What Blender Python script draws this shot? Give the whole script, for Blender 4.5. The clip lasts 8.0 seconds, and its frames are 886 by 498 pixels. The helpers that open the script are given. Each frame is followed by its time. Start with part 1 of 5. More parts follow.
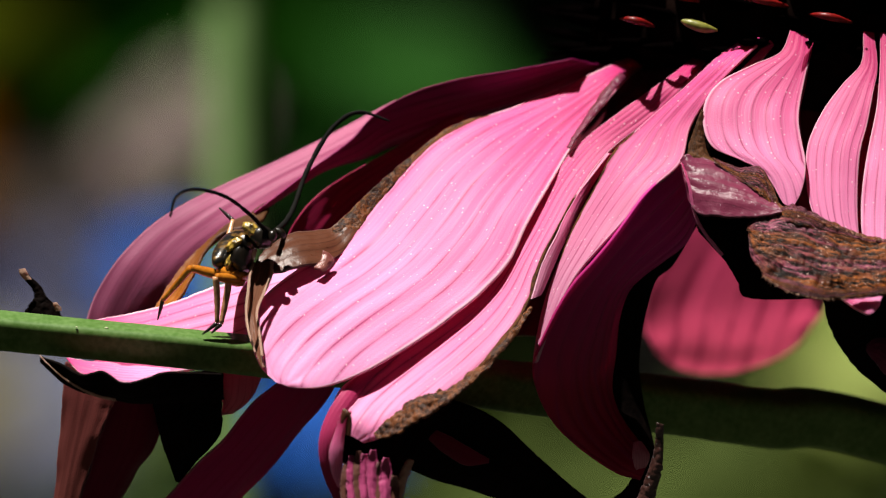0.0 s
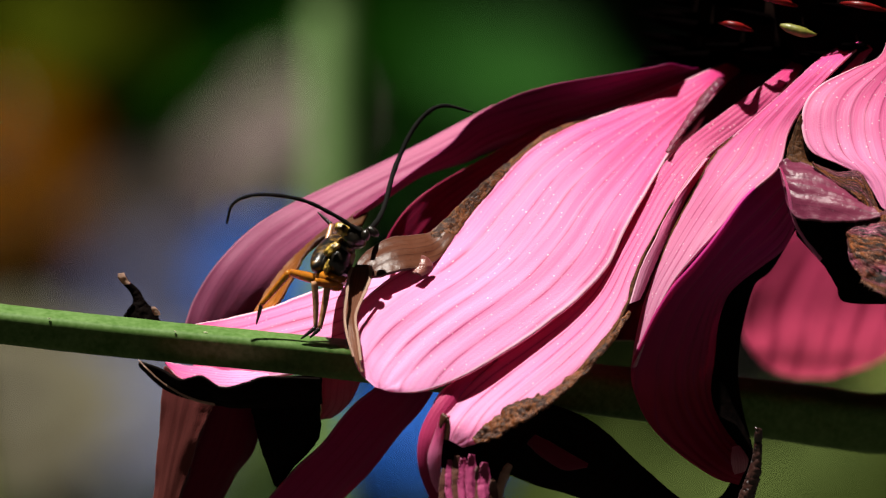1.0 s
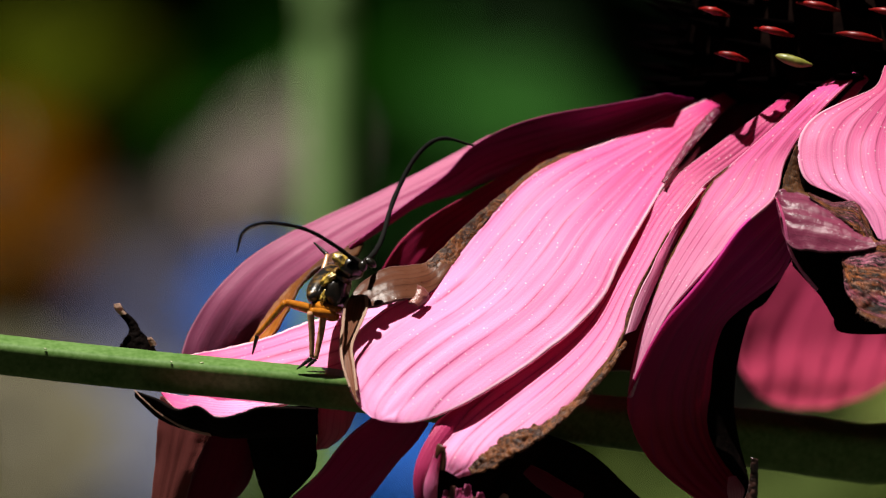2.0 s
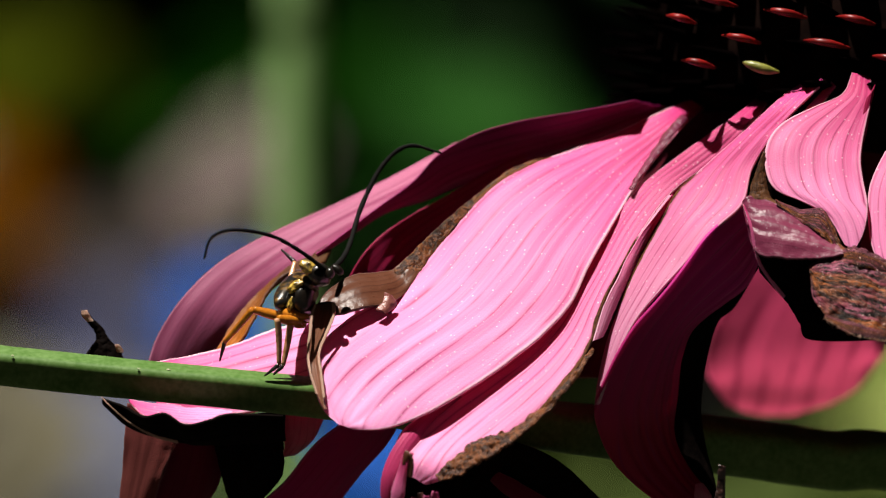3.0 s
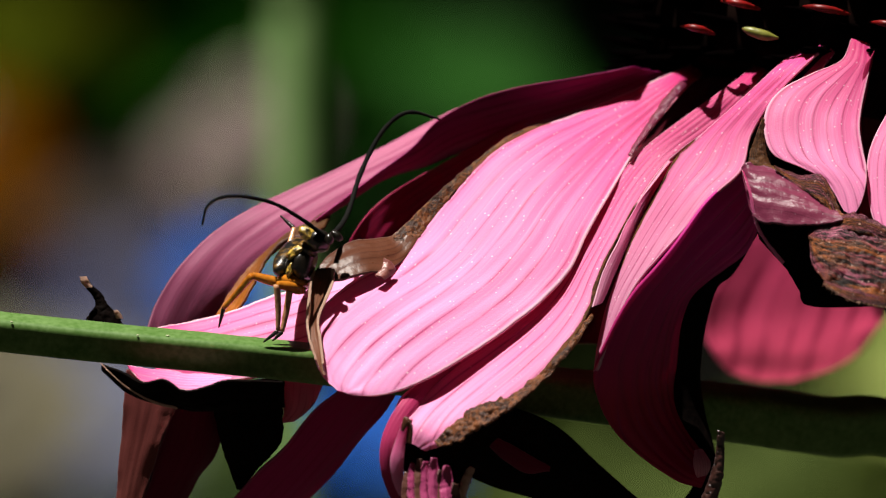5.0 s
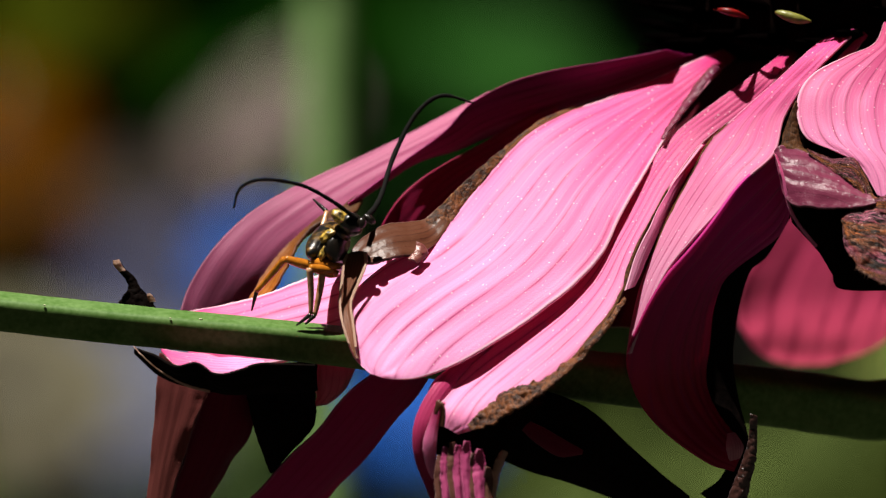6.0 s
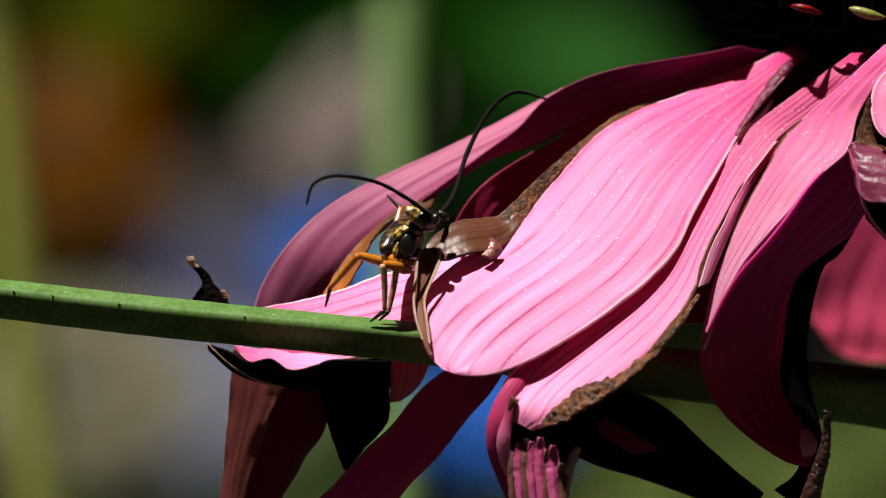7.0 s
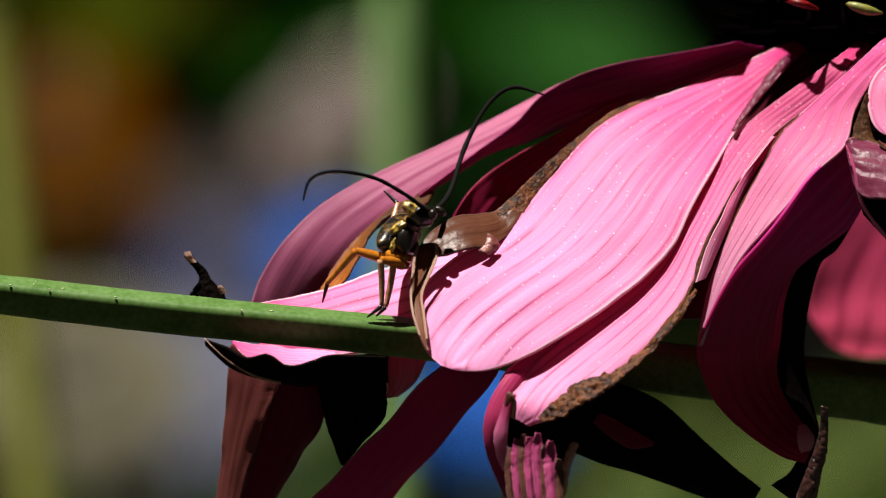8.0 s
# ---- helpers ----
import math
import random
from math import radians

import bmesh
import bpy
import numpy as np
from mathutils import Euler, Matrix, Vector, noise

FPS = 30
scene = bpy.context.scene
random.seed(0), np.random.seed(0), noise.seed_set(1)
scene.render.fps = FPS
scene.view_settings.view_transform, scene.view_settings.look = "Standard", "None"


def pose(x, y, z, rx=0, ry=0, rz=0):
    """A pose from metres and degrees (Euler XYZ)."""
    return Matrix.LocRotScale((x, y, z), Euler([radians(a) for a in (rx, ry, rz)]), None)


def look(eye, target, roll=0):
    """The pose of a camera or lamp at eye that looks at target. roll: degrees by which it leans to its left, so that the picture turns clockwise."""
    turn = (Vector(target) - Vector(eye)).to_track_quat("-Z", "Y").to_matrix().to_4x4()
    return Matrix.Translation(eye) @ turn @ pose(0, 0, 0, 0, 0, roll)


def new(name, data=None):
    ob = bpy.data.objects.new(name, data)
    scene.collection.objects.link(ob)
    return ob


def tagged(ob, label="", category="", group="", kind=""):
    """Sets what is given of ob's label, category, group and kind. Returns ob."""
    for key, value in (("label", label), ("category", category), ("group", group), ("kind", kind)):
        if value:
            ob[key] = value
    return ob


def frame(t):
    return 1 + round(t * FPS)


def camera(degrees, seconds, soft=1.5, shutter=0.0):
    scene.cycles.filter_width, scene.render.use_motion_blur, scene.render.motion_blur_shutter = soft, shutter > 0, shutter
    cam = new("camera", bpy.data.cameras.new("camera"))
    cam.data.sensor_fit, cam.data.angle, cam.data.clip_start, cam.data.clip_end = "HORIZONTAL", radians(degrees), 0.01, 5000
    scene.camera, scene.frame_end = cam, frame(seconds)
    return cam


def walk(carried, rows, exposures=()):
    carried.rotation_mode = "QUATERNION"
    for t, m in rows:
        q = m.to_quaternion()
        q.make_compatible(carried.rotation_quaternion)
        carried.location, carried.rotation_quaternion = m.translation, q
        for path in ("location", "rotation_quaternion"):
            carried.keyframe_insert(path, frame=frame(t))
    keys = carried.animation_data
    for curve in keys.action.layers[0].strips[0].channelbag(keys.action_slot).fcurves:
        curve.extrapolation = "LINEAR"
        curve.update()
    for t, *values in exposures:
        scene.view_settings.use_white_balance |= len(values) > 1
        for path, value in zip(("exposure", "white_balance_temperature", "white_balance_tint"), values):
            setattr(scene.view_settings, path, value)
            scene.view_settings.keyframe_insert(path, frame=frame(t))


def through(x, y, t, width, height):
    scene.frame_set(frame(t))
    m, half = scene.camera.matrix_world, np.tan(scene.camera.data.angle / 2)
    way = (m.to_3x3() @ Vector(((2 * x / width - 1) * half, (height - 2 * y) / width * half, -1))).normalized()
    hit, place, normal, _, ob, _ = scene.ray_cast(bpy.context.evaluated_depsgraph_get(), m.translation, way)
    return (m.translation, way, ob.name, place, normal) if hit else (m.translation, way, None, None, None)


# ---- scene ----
MM = 0.001
D = 0.628
EYE = (0, -D, 0)
GROUND = -0.70

# ---- camera: held by hand, far back with a long lens, turning a little ----
cam = camera(6.005, 8.0, soft=1.2)
cam.data.dof.use_dof = True
cam.data.dof.focus_distance = D - 0.008
cam.data.dof.aperture_fstop = 31.0
walk(cam, [
    (0, look(EYE, (-0.000000, 0, 0.000000))), (0.1, look(EYE, (0.000168, 0, 0.000084))), (0.2, look(EYE, (-0.001890, 0, 0.000000))), (0.3, look(EYE, (-0.003150, 0, 0.000420))), (0.4, look(EYE, (-0.003612, 0, 0.000672))), (0.5, look(EYE, (-0.003297, 0, 0.000714))),
    (0.6, look(EYE, (-0.003822, 0, 0.000672))), (0.7, look(EYE, (-0.005166, 0, 0.000756))), (0.8, look(EYE, (-0.006132, 0, 0.000798))), (0.9, look(EYE, (-0.006636, 0, 0.000336))), (1, look(EYE, (-0.007329, 0, 0.000336))), (1.1, look(EYE, (-0.007434, 0, 0.000420))),
    (1.2, look(EYE, (-0.007560, 0, 0.000714))), (1.3, look(EYE, (-0.007392, 0, 0.000840))), (1.4, look(EYE, (-0.006930, 0, 0.001092))), (1.5, look(EYE, (-0.006783, 0, 0.001386))), (1.6, look(EYE, (-0.008274, 0, 0.001596))), (1.7, look(EYE, (-0.008694, 0, 0.001638))),
    (1.8, look(EYE, (-0.008484, 0, 0.002058))), (1.9, look(EYE, (-0.007728, 0, 0.002394))), (2, look(EYE, (-0.007035, 0, 0.002583))), (2.1, look(EYE, (-0.006090, 0, 0.002646))), (2.2, look(EYE, (-0.005082, 0, 0.003024))), (3.3, look(EYE, (-0.004200, 0, 0.003108))),
    (3.4, look(EYE, (-0.003738, 0, 0.003108))), (3.5, look(EYE, (-0.003339, 0, 0.003045))), (3.6, look(EYE, (-0.002898, 0, 0.002856))), (3.7, look(EYE, (-0.002562, 0, 0.002856))), (3.8, look(EYE, (-0.002310, 0, 0.002772))), (3.9, look(EYE, (-0.002772, 0, 0.002646))),
    (4, look(EYE, (-0.004032, 0, 0.002520))), (4.1, look(EYE, (-0.003990, 0, 0.002394))), (4.2, look(EYE, (-0.003024, 0, 0.002142))), (5.3, look(EYE, (-0.004872, 0, 0.000126))), (5.4, look(EYE, (-0.004830, 0, -0.000084))), (5.5, look(EYE, (-0.005943, 0, -0.000336))),
    (5.6, look(EYE, (-0.006195, 0, -0.000336))), (5.7, look(EYE, (-0.006384, 0, -0.000420))), (5.8, look(EYE, (-0.006531, 0, -0.000546))), (5.9, look(EYE, (-0.006636, 0, -0.000630))), (6, look(EYE, (-0.006972, 0, -0.000651))), (6.1, look(EYE, (-0.007224, 0, -0.000924))),
    (6.2, look(EYE, (-0.007770, 0, -0.000924))), (6.3, look(EYE, (-0.008232, 0, -0.000840))), (6.4, look(EYE, (-0.008610, 0, -0.000504))), (6.5, look(EYE, (-0.008862, 0, -0.000336))), (6.6, look(EYE, (-0.009576, 0, -0.000420))), (6.7, look(EYE, (-0.010920, 0, -0.000630))),
    (6.8, look(EYE, (-0.012054, 0, -0.000798))), (6.9, look(EYE, (-0.012138, 0, -0.000840))), (7, look(EYE, (-0.012453, 0, -0.000924))), (7.1, look(EYE, (-0.012978, 0, -0.001344))), (7.2, look(EYE, (-0.013482, 0, -0.001596))), (7.3, look(EYE, (-0.013356, 0, -0.001533))),
    (7.4, look(EYE, (-0.012894, 0, -0.001596))), (7.5, look(EYE, (-0.012516, 0, -0.001491))), (7.6, look(EYE, (-0.012012, 0, -0.001596))), (7.7, look(EYE, (-0.011550, 0, -0.001302))), (7.8, look(EYE, (-0.011382, 0, -0.001092))), (7.9, look(EYE, (-0.011886, 0, -0.001260))),
    (8, look(EYE, (-0.012243, 0, -0.001260))),
])

# ---- sky and sun ----
SUN_DIR = Vector((-0.20, -0.15, 0.96)).normalized()
world = bpy.data.worlds.new("sky")
scene.world = world
world.use_nodes = True
wn = world.node_tree.nodes
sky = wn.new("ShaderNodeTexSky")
sky.sky_type = "NISHITA"
sky.sun_disc = False
sky.sun_elevation = math.asin(SUN_DIR.z)
sky.sun_rotation = math.atan2(SUN_DIR.x, SUN_DIR.y)
world.node_tree.links.new(sky.outputs[0], wn["Background"].inputs[0])
wn["Background"].inputs[1].default_value = 0.0004
sun = new("sun", bpy.data.lights.new("sun", "SUN"))
sun.data.energy = 5.0
sun.data.angle = radians(0.5)
sun.data.color = (1.0, 0.95, 0.87)
sun.matrix_world = look(SUN_DIR * 5, (0, 0, 0))
scene.view_settings.exposure = 1.05


# ---- materials ----
class Nodes:
    """A small helper to wire a node material."""

    def __init__(self, name):
        self.mat = bpy.data.materials.new(name)
        self.mat.use_nodes = True
        self.tree = self.mat.node_tree
        self.bsdf = self.tree.nodes["Principled BSDF"]
        self.out = self.tree.nodes["Material Output"]

    def add(self, kind, **given):
        n = self.tree.nodes.new("ShaderNode" + kind)
        for k, v in given.items():
            n.inputs[k.replace("_", " ")].default_value = v
        return n

    def link(self, a, b):
        self.tree.links.new(a, b)

    def math(self, op, a, b=None):
        n = self.tree.nodes.new("ShaderNodeMath")
        n.operation = op
        for i, s in enumerate((a, b)):
            if s is None:
                continue
            if isinstance(s, (int, float)):
                n.inputs[i].default_value = s
            else:
                self.link(s, n.inputs[i])
        return n.outputs[0]

    def ramp(self, fac, *stops):
        n = self.tree.nodes.new("ShaderNodeValToRGB")
        el = n.color_ramp.elements
        while len(el) < len(stops):
            el.new(0.5)
        for e, (p, c) in zip(el, stops):
            e.position = p
            e.color = (*c, 1) if len(c) == 3 else c
        self.link(fac, n.inputs[0])
        return n.outputs[0]

    def mix(self, fac, a, b, mode="MIX"):
        n = self.tree.nodes.new("ShaderNodeMix")
        n.data_type = "RGBA"
        n.blend_type = mode
        for i, s in ((0, fac), (6, a), (7, b)):
            if isinstance(s, (int, float)):
                n.inputs[i].default_value = s
            elif isinstance(s, tuple):
                n.inputs[i].default_value = (*s, 1)
            else:
                self.link(s, n.inputs[i])
        return n.outputs[2]

    def noise(self, scale, detail=3.0, vector=None, rough=0.5):
        n = self.add("TexNoise", Scale=scale, Detail=detail, Roughness=rough)
        if vector is None:
            vector = self.add("TexCoord").outputs["Object"]
        self.link(vector, n.inputs["Vector"])
        return n.outputs["Fac"]

    def bump(self, height, strength, dist):
        n = self.add("Bump", Strength=strength, Distance=dist)
        self.link(height, n.inputs["Height"])
        self.link(n.outputs[0], self.bsdf.inputs["Normal"])
        return n.outputs[0]


def petal_material(name, base, tip, vein, through, see=0.35, dry_colour=(0.06, 0.025, 0.012), gloss=0.50, reach=(0.05, 0.75), brown_light=1.0, spec=0.17, rim_light=0.06, glint_paint=0.0, veins=0.7, pale=0.0):
    """A ray petal: lengthwise veins, paler tip, dried brown margin where the 'dry' attribute says so, light shining through."""
    n = Nodes(name)
    uv = n.add("UVMap")
    sep = n.add("SeparateXYZ")
    n.link(uv.outputs[0], sep.inputs[0])
    v, u = sep.outputs[0], sep.outputs[1]
    streak = n.add("CombineXYZ")
    n.link(n.math("MULTIPLY", v, 9.0), streak.inputs[0])
    n.link(n.math("MULTIPLY", u, 1.3), streak.inputs[1])
    info = n.add("ObjectInfo")
    n.link(n.math("MULTIPLY", info.outputs["Random"], 40.0), streak.inputs[2])
    coarse = n.noise(1.0, 2.0, streak.outputs[0])
    thread = n.noise(4.0, 3.0, streak.outputs[0])
    warp = n.math("MULTIPLY", n.math("SUBTRACT", coarse, 0.5), 0.09)
    rib = n.math("PINGPONG", n.math("ADD", n.math("MULTIPLY", v, 3.3), n.math("ADD", n.math("MULTIPLY", warp, 3.0), 5.0)), 0.5)
    line = n.ramp(rib, (0.0, (1, 1, 1)), (0.06, (0.4, 0.4, 0.4)), (0.2, (0, 0, 0)))
    fine = n.math("PINGPONG", n.math("ADD", n.math("MULTIPLY", v, 13.0), n.math("ADD", n.math("MULTIPLY", warp, 9.0), 9.0)), 0.5)
    fine_line = n.ramp(fine, (0.0, (1, 1, 1)), (0.28, (0, 0, 0)))
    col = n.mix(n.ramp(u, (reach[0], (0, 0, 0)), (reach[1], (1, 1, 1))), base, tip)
    col = n.mix(n.math("MULTIPLY", n.ramp(coarse, (0.42, (0, 0, 0)), (0.80, (1, 1, 1))), 0.2), col, vein)
    patch = n.noise(260.0, 3.0)
    col = n.mix(n.math("MULTIPLY", line, n.ramp(patch, (0.34, (0.25 * veins,) * 3), (0.62, (veins,) * 3))), col, vein)
    col = n.mix(n.math("MULTIPLY", fine_line, 0.07), col, vein)
    edge = n.add("Attribute")
    edge.attribute_name = "edge"
    col = n.mix(n.math("MULTIPLY", n.ramp(thread, (0.50, (0, 0, 0)), (0.72, (1, 1, 1))), 0.55 * pale), col, n.mix(0.5, col, (1.0, 0.80, 0.94)))
    # edges lightened in the colour, as if they caught the sun
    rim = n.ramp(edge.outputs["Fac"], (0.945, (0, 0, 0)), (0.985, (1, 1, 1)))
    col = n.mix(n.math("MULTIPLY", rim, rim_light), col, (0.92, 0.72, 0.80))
    dry = n.add("Attribute")
    dry.attribute_name = "dry"
    spots = n.noise(2400.0, 6.0, rough=0.7)
    brown = n.ramp(n.math("ADD", n.math("MULTIPLY", spots, 0.5), n.math("MULTIPLY", thread, 0.5)), (0.38, (0.008, 0.004, 0.003)), (0.47, dry_colour), (0.56, tuple(q * brown_light for q in (0.11, 0.042, 0.012))), (0.64, tuple(q * brown_light for q in (0.075, 0.03, 0.035))), (0.76, tuple(q * brown_light for q in (0.24, 0.16, 0.11))))
    ragged = n.math("ADD", dry.outputs["Fac"], n.math("MULTIPLY", n.math("SUBTRACT", n.noise(2200.0, 4.0), 0.5), 0.5))
    is_dry = n.ramp(ragged, (0.42, (0, 0, 0)), (0.58, (1, 1, 1)))
    col = n.mix(is_dry, col, brown)
    n.bsdf.inputs["Roughness"].default_value = gloss
    n.link(n.math("MULTIPLY", n.math("SUBTRACT", 1.0, n.math("MULTIPLY", is_dry, 0.75)), spec), n.bsdf.inputs["Specular IOR Level"])
    cells = n.noise(9000.0, 2.0)
    dots = n.add("TexVoronoi", Scale=3900.0)
    pick = n.add("SeparateColor")
    n.link(dots.outputs["Color"], pick.inputs[0])
    few = n.math("GREATER_THAN", n.math("ADD", pick.outputs[0], n.math("MULTIPLY", patch, 0.5)), 0.90)
    n.link(n.add("TexCoord").outputs["Object"], dots.inputs["Vector"])
    size = n.math("ADD", n.math("MULTIPLY", n.math("POWER", pick.outputs[1], 3.0), 0.30), 0.10)
    glint = n.math("MULTIPLY", n.math("MAXIMUM", n.math("SUBTRACT", 1.0, n.math("DIVIDE", dots.outputs["Distance"], size)), 0.0), few)
    glint_dots = n.math("MULTIPLY", glint, n.math("SUBTRACT", 1.0, is_dry))
    # whitish dots painted into the colour for the petals' sparkle
    col = n.mix(n.math("MULTIPLY", glint_dots, glint_paint), col, n.mix(0.8, col, (1.0, 0.94, 0.97)))
    n.link(col, n.bsdf.inputs["Base Color"])
    n.link(n.math("ADD", n.math("MULTIPLY", is_dry, 0.18), n.math("SUBTRACT", gloss, n.math("MULTIPLY", glint_dots, gloss * 0.82))), n.bsdf.inputs["Roughness"])
    relief = n.math("ADD", n.math("ADD", n.math("MULTIPLY", cells, 0.35), n.math("MULTIPLY", glint_dots, 0.2)), n.math("MULTIPLY", fine_line, -0.06))
    relief = n.math("ADD", relief, n.math("MULTIPLY", n.math("MULTIPLY", is_dry, n.math("ADD", n.math("MULTIPLY", spots, 0.4), thread)), 1.1))
    normal = n.bump(relief, 0.45, 0.00012)
    glow = n.add("BsdfTranslucent")
    n.link(n.mix(1.0, col, through, "MULTIPLY"), glow.inputs[0])
    n.link(normal, glow.inputs["Normal"])
    both = n.add("MixShader")
    n.link(n.math("MULTIPLY", n.math("SUBTRACT", 1.0, n.math("MULTIPLY", is_dry, 0.7)), see), both.inputs[0])
    n.link(n.bsdf.outputs[0], both.inputs[1])
    n.link(glow.outputs[0], both.inputs[2])
    n.link(both.outputs[0], n.out.inputs[0])
    return n.mat


def plain_material(name, dark, light, scale, rough=0.5, relief=0.3, depth=0.0002, spec=0.5, metal=0.0, see=0.0, lo=0.34, hi=0.66):
    n = Nodes(name)
    a = n.noise(scale, 5.0)
    b = n.noise(scale * 0.17, 2.0)
    f = n.math("ADD", n.math("MULTIPLY", a, 0.6), n.math("MULTIPLY", b, 0.4))
    col = n.ramp(f, (lo, dark), (hi, light))
    n.link(col, n.bsdf.inputs["Base Color"])
    n.bsdf.inputs["Roughness"].default_value = rough
    n.bsdf.inputs["Metallic"].default_value = metal
    n.bsdf.inputs["Specular IOR Level"].default_value = spec
    normal = n.bump(a, relief, depth)
    if see:
        glow = n.add("BsdfTranslucent")
        n.link(col, glow.inputs[0])
        both = n.add("MixShader", Fac=see)
        n.link(n.bsdf.outputs[0], both.inputs[1])
        n.link(glow.outputs[0], both.inputs[2])
        n.link(both.outputs[0], n.out.inputs[0])
    return n.mat


# deeper towards the base: petal colour, plus painted shade under the cone
PINK = petal_material("pink_petal", (0.70, 0.036, 0.21), (0.92, 0.40, 0.715), (0.40, 0.020, 0.13), (1.0, 0.45, 0.60), reach=(0.05, 0.85), rim_light=0.85, glint_paint=1.0, veins=0.95, pale=0.4)
PALE_PINK = petal_material("pale_pink_petal", (0.55, 0.030, 0.16), (0.87, 0.29, 0.55), (0.26, 0.012, 0.08), (1.0, 0.5, 0.65), rim_light=0.5, glint_paint=0.9, reach=(0.05, 0.85), veins=0.9, pale=0.4)
FADING = petal_material("fading_pink_petal", (0.74, 0.060, 0.27), (0.57, 0.22, 0.36), (0.28, 0.02, 0.10), (1.0, 0.45, 0.6), rim_light=0.3, glint_paint=1.0, veins=0.85, pale=0.4)
DUSTY = petal_material("dusty_pink_fold", (0.54, 0.17, 0.25), (0.58, 0.24, 0.30), (0.28, 0.05, 0.10), (1.0, 0.5, 0.5), see=0.3, gloss=0.4)
# the maroon end holds the shade on the drooping petal's lower part
PINK_TO_SHADE = petal_material("pink_to_shade_petal", (0.66, 0.032, 0.33), (0.38, 0.012, 0.055), (0.20, 0.008, 0.09), (0.9, 0.5, 0.9), see=0.4, rim_light=0.0, spec=0.2, reach=(0.1, 0.65), veins=0.6)
MAUVE_SUN = petal_material("mauve_petal", (0.44, 0.085, 0.20), (0.23, 0.056, 0.115), (0.15, 0.022, 0.065), (1.0, 0.4, 0.6), see=0.25, rim_light=0.04, reach=(0.15, 0.85), veins=0.6)
GLOSSY = petal_material("glossy_mauve_fold", (0.12, 0.020, 0.046), (0.17, 0.030, 0.062), (0.05, 0.007, 0.018), (1.0, 0.4, 0.5), see=0.15, dry_colour=(0.06, 0.025, 0.010), gloss=0.32, spec=0.12, glint_paint=0.4)
# pink petal darkened to maroon, with its shade in the colour
MAROON_SHADE = petal_material("maroon_shade_petal", (0.27, 0.008, 0.055), (0.30, 0.016, 0.065), (0.12, 0.004, 0.02), (1.0, 0.3, 0.3), see=0.2, rim_light=0.0, spec=0.1)
# deep maroon and plum carry the shade of the low hanging petals
MAROON_DEEP_SHADE = petal_material("deep_maroon_shade_petal", (0.085, 0.005, 0.018), (0.11, 0.008, 0.024), (0.05, 0.003, 0.010), (1.0, 0.3, 0.3), see=0.05, spec=0.03, veins=0.4)
PLUM_SHADE = petal_material("plum_shade_petal", (0.30, 0.010, 0.085), (0.34, 0.016, 0.10), (0.18, 0.007, 0.045), (1.0, 0.3, 0.5), see=0.2, spec=0.06, veins=0.4)
PLUM_CONE_SHADE = petal_material("cone_shade_plum_petal", (0.20, 0.007, 0.075), (0.36, 0.03, 0.16), (0.05, 0.003, 0.02), (1.0, 0.4, 0.8), see=0.25, rim_light=0.0, spec=0.12, reach=(0.2, 0.7), veins=1.0)
ROLL = petal_material("deep_rose_petal", (0.44, 0.035, 0.13), (0.40, 0.03, 0.11), (0.20, 0.01, 0.05), (1.0, 0.4, 0.5), see=0.2, spec=0.15)
ROSE = petal_material("bright_rose_petal", (0.36, 0.045, 0.14), (0.46, 0.075, 0.20), (0.10, 0.008, 0.03), (1.0, 0.4, 0.6), see=0.15, spec=0.25, gloss=0.35, veins=1.0)
# near-black maroon: shade between the petals put into a colour
SHADE = petal_material("shade_filler_petal", (0.05, 0.004, 0.010), (0.07, 0.006, 0.012), (0.02, 0.002, 0.004), (1.0, 0.3, 0.3), see=0.1, spec=0.12)
RUSSET = petal_material("russet_petal", (0.12, 0.030, 0.028), (0.15, 0.042, 0.036), (0.07, 0.014, 0.016), (1.0, 0.5, 0.4), see=0.2, spec=0.06, veins=0.4)
DRIED = petal_material("dried_petal", (0.20, 0.06, 0.05), (0.22, 0.075, 0.06), (0.08, 0.02, 0.02), (0.9, 0.5, 0.4), see=0.10, dry_colour=(0.05, 0.02, 0.010), gloss=0.30, spec=0.4)
DRIED_DARK = petal_material("dark_dried_petal", (0.028, 0.012, 0.009), (0.045, 0.018, 0.014), (0.012, 0.004, 0.004), (0.9, 0.5, 0.4), see=0.05, gloss=0.28, spec=0.5, glint_paint=0.6)
PALE_DRY = petal_material("pale_dry_rim", (0.48, 0.30, 0.22), (0.55, 0.36, 0.27), (0.22, 0.10, 0.07), (1.0, 0.7, 0.5), see=0.3)
FOLD = petal_material("brown_fold", (0.095, 0.034, 0.018), (0.12, 0.042, 0.022), (0.045, 0.012, 0.007), (1.0, 0.6, 0.4), see=0.3, dry_colour=(0.05, 0.02, 0.010), gloss=0.34, spec=0.32, veins=1.0)
FOLD_DARK = petal_material("dark_brown_fold", (0.19, 0.080, 0.045), (0.23, 0.095, 0.055), (0.07, 0.022, 0.014), (1.0, 0.6, 0.4), see=0.3, gloss=0.3, spec=0.4)
STRAW = petal_material("withered_petal", (0.11, 0.045, 0.035), (0.12, 0.05, 0.035), (0.04, 0.012, 0.012), (0.9, 0.5, 0.4), see=0.10, gloss=0.30, spec=0.3)
GLOW = petal_material("thin_pink_petal", (0.66, 0.22, 0.34), (0.72, 0.27, 0.35), (0.26, 0.05, 0.11), (1.0, 0.9, 1.0), see=0.75, veins=1.0)
TAN = petal_material("tan_petal", (0.10, 0.040, 0.016), (0.44, 0.13, 0.012), (0.06, 0.02, 0.008), (1.0, 0.7, 0.4), see=0.4, reach=(0.2, 0.75))


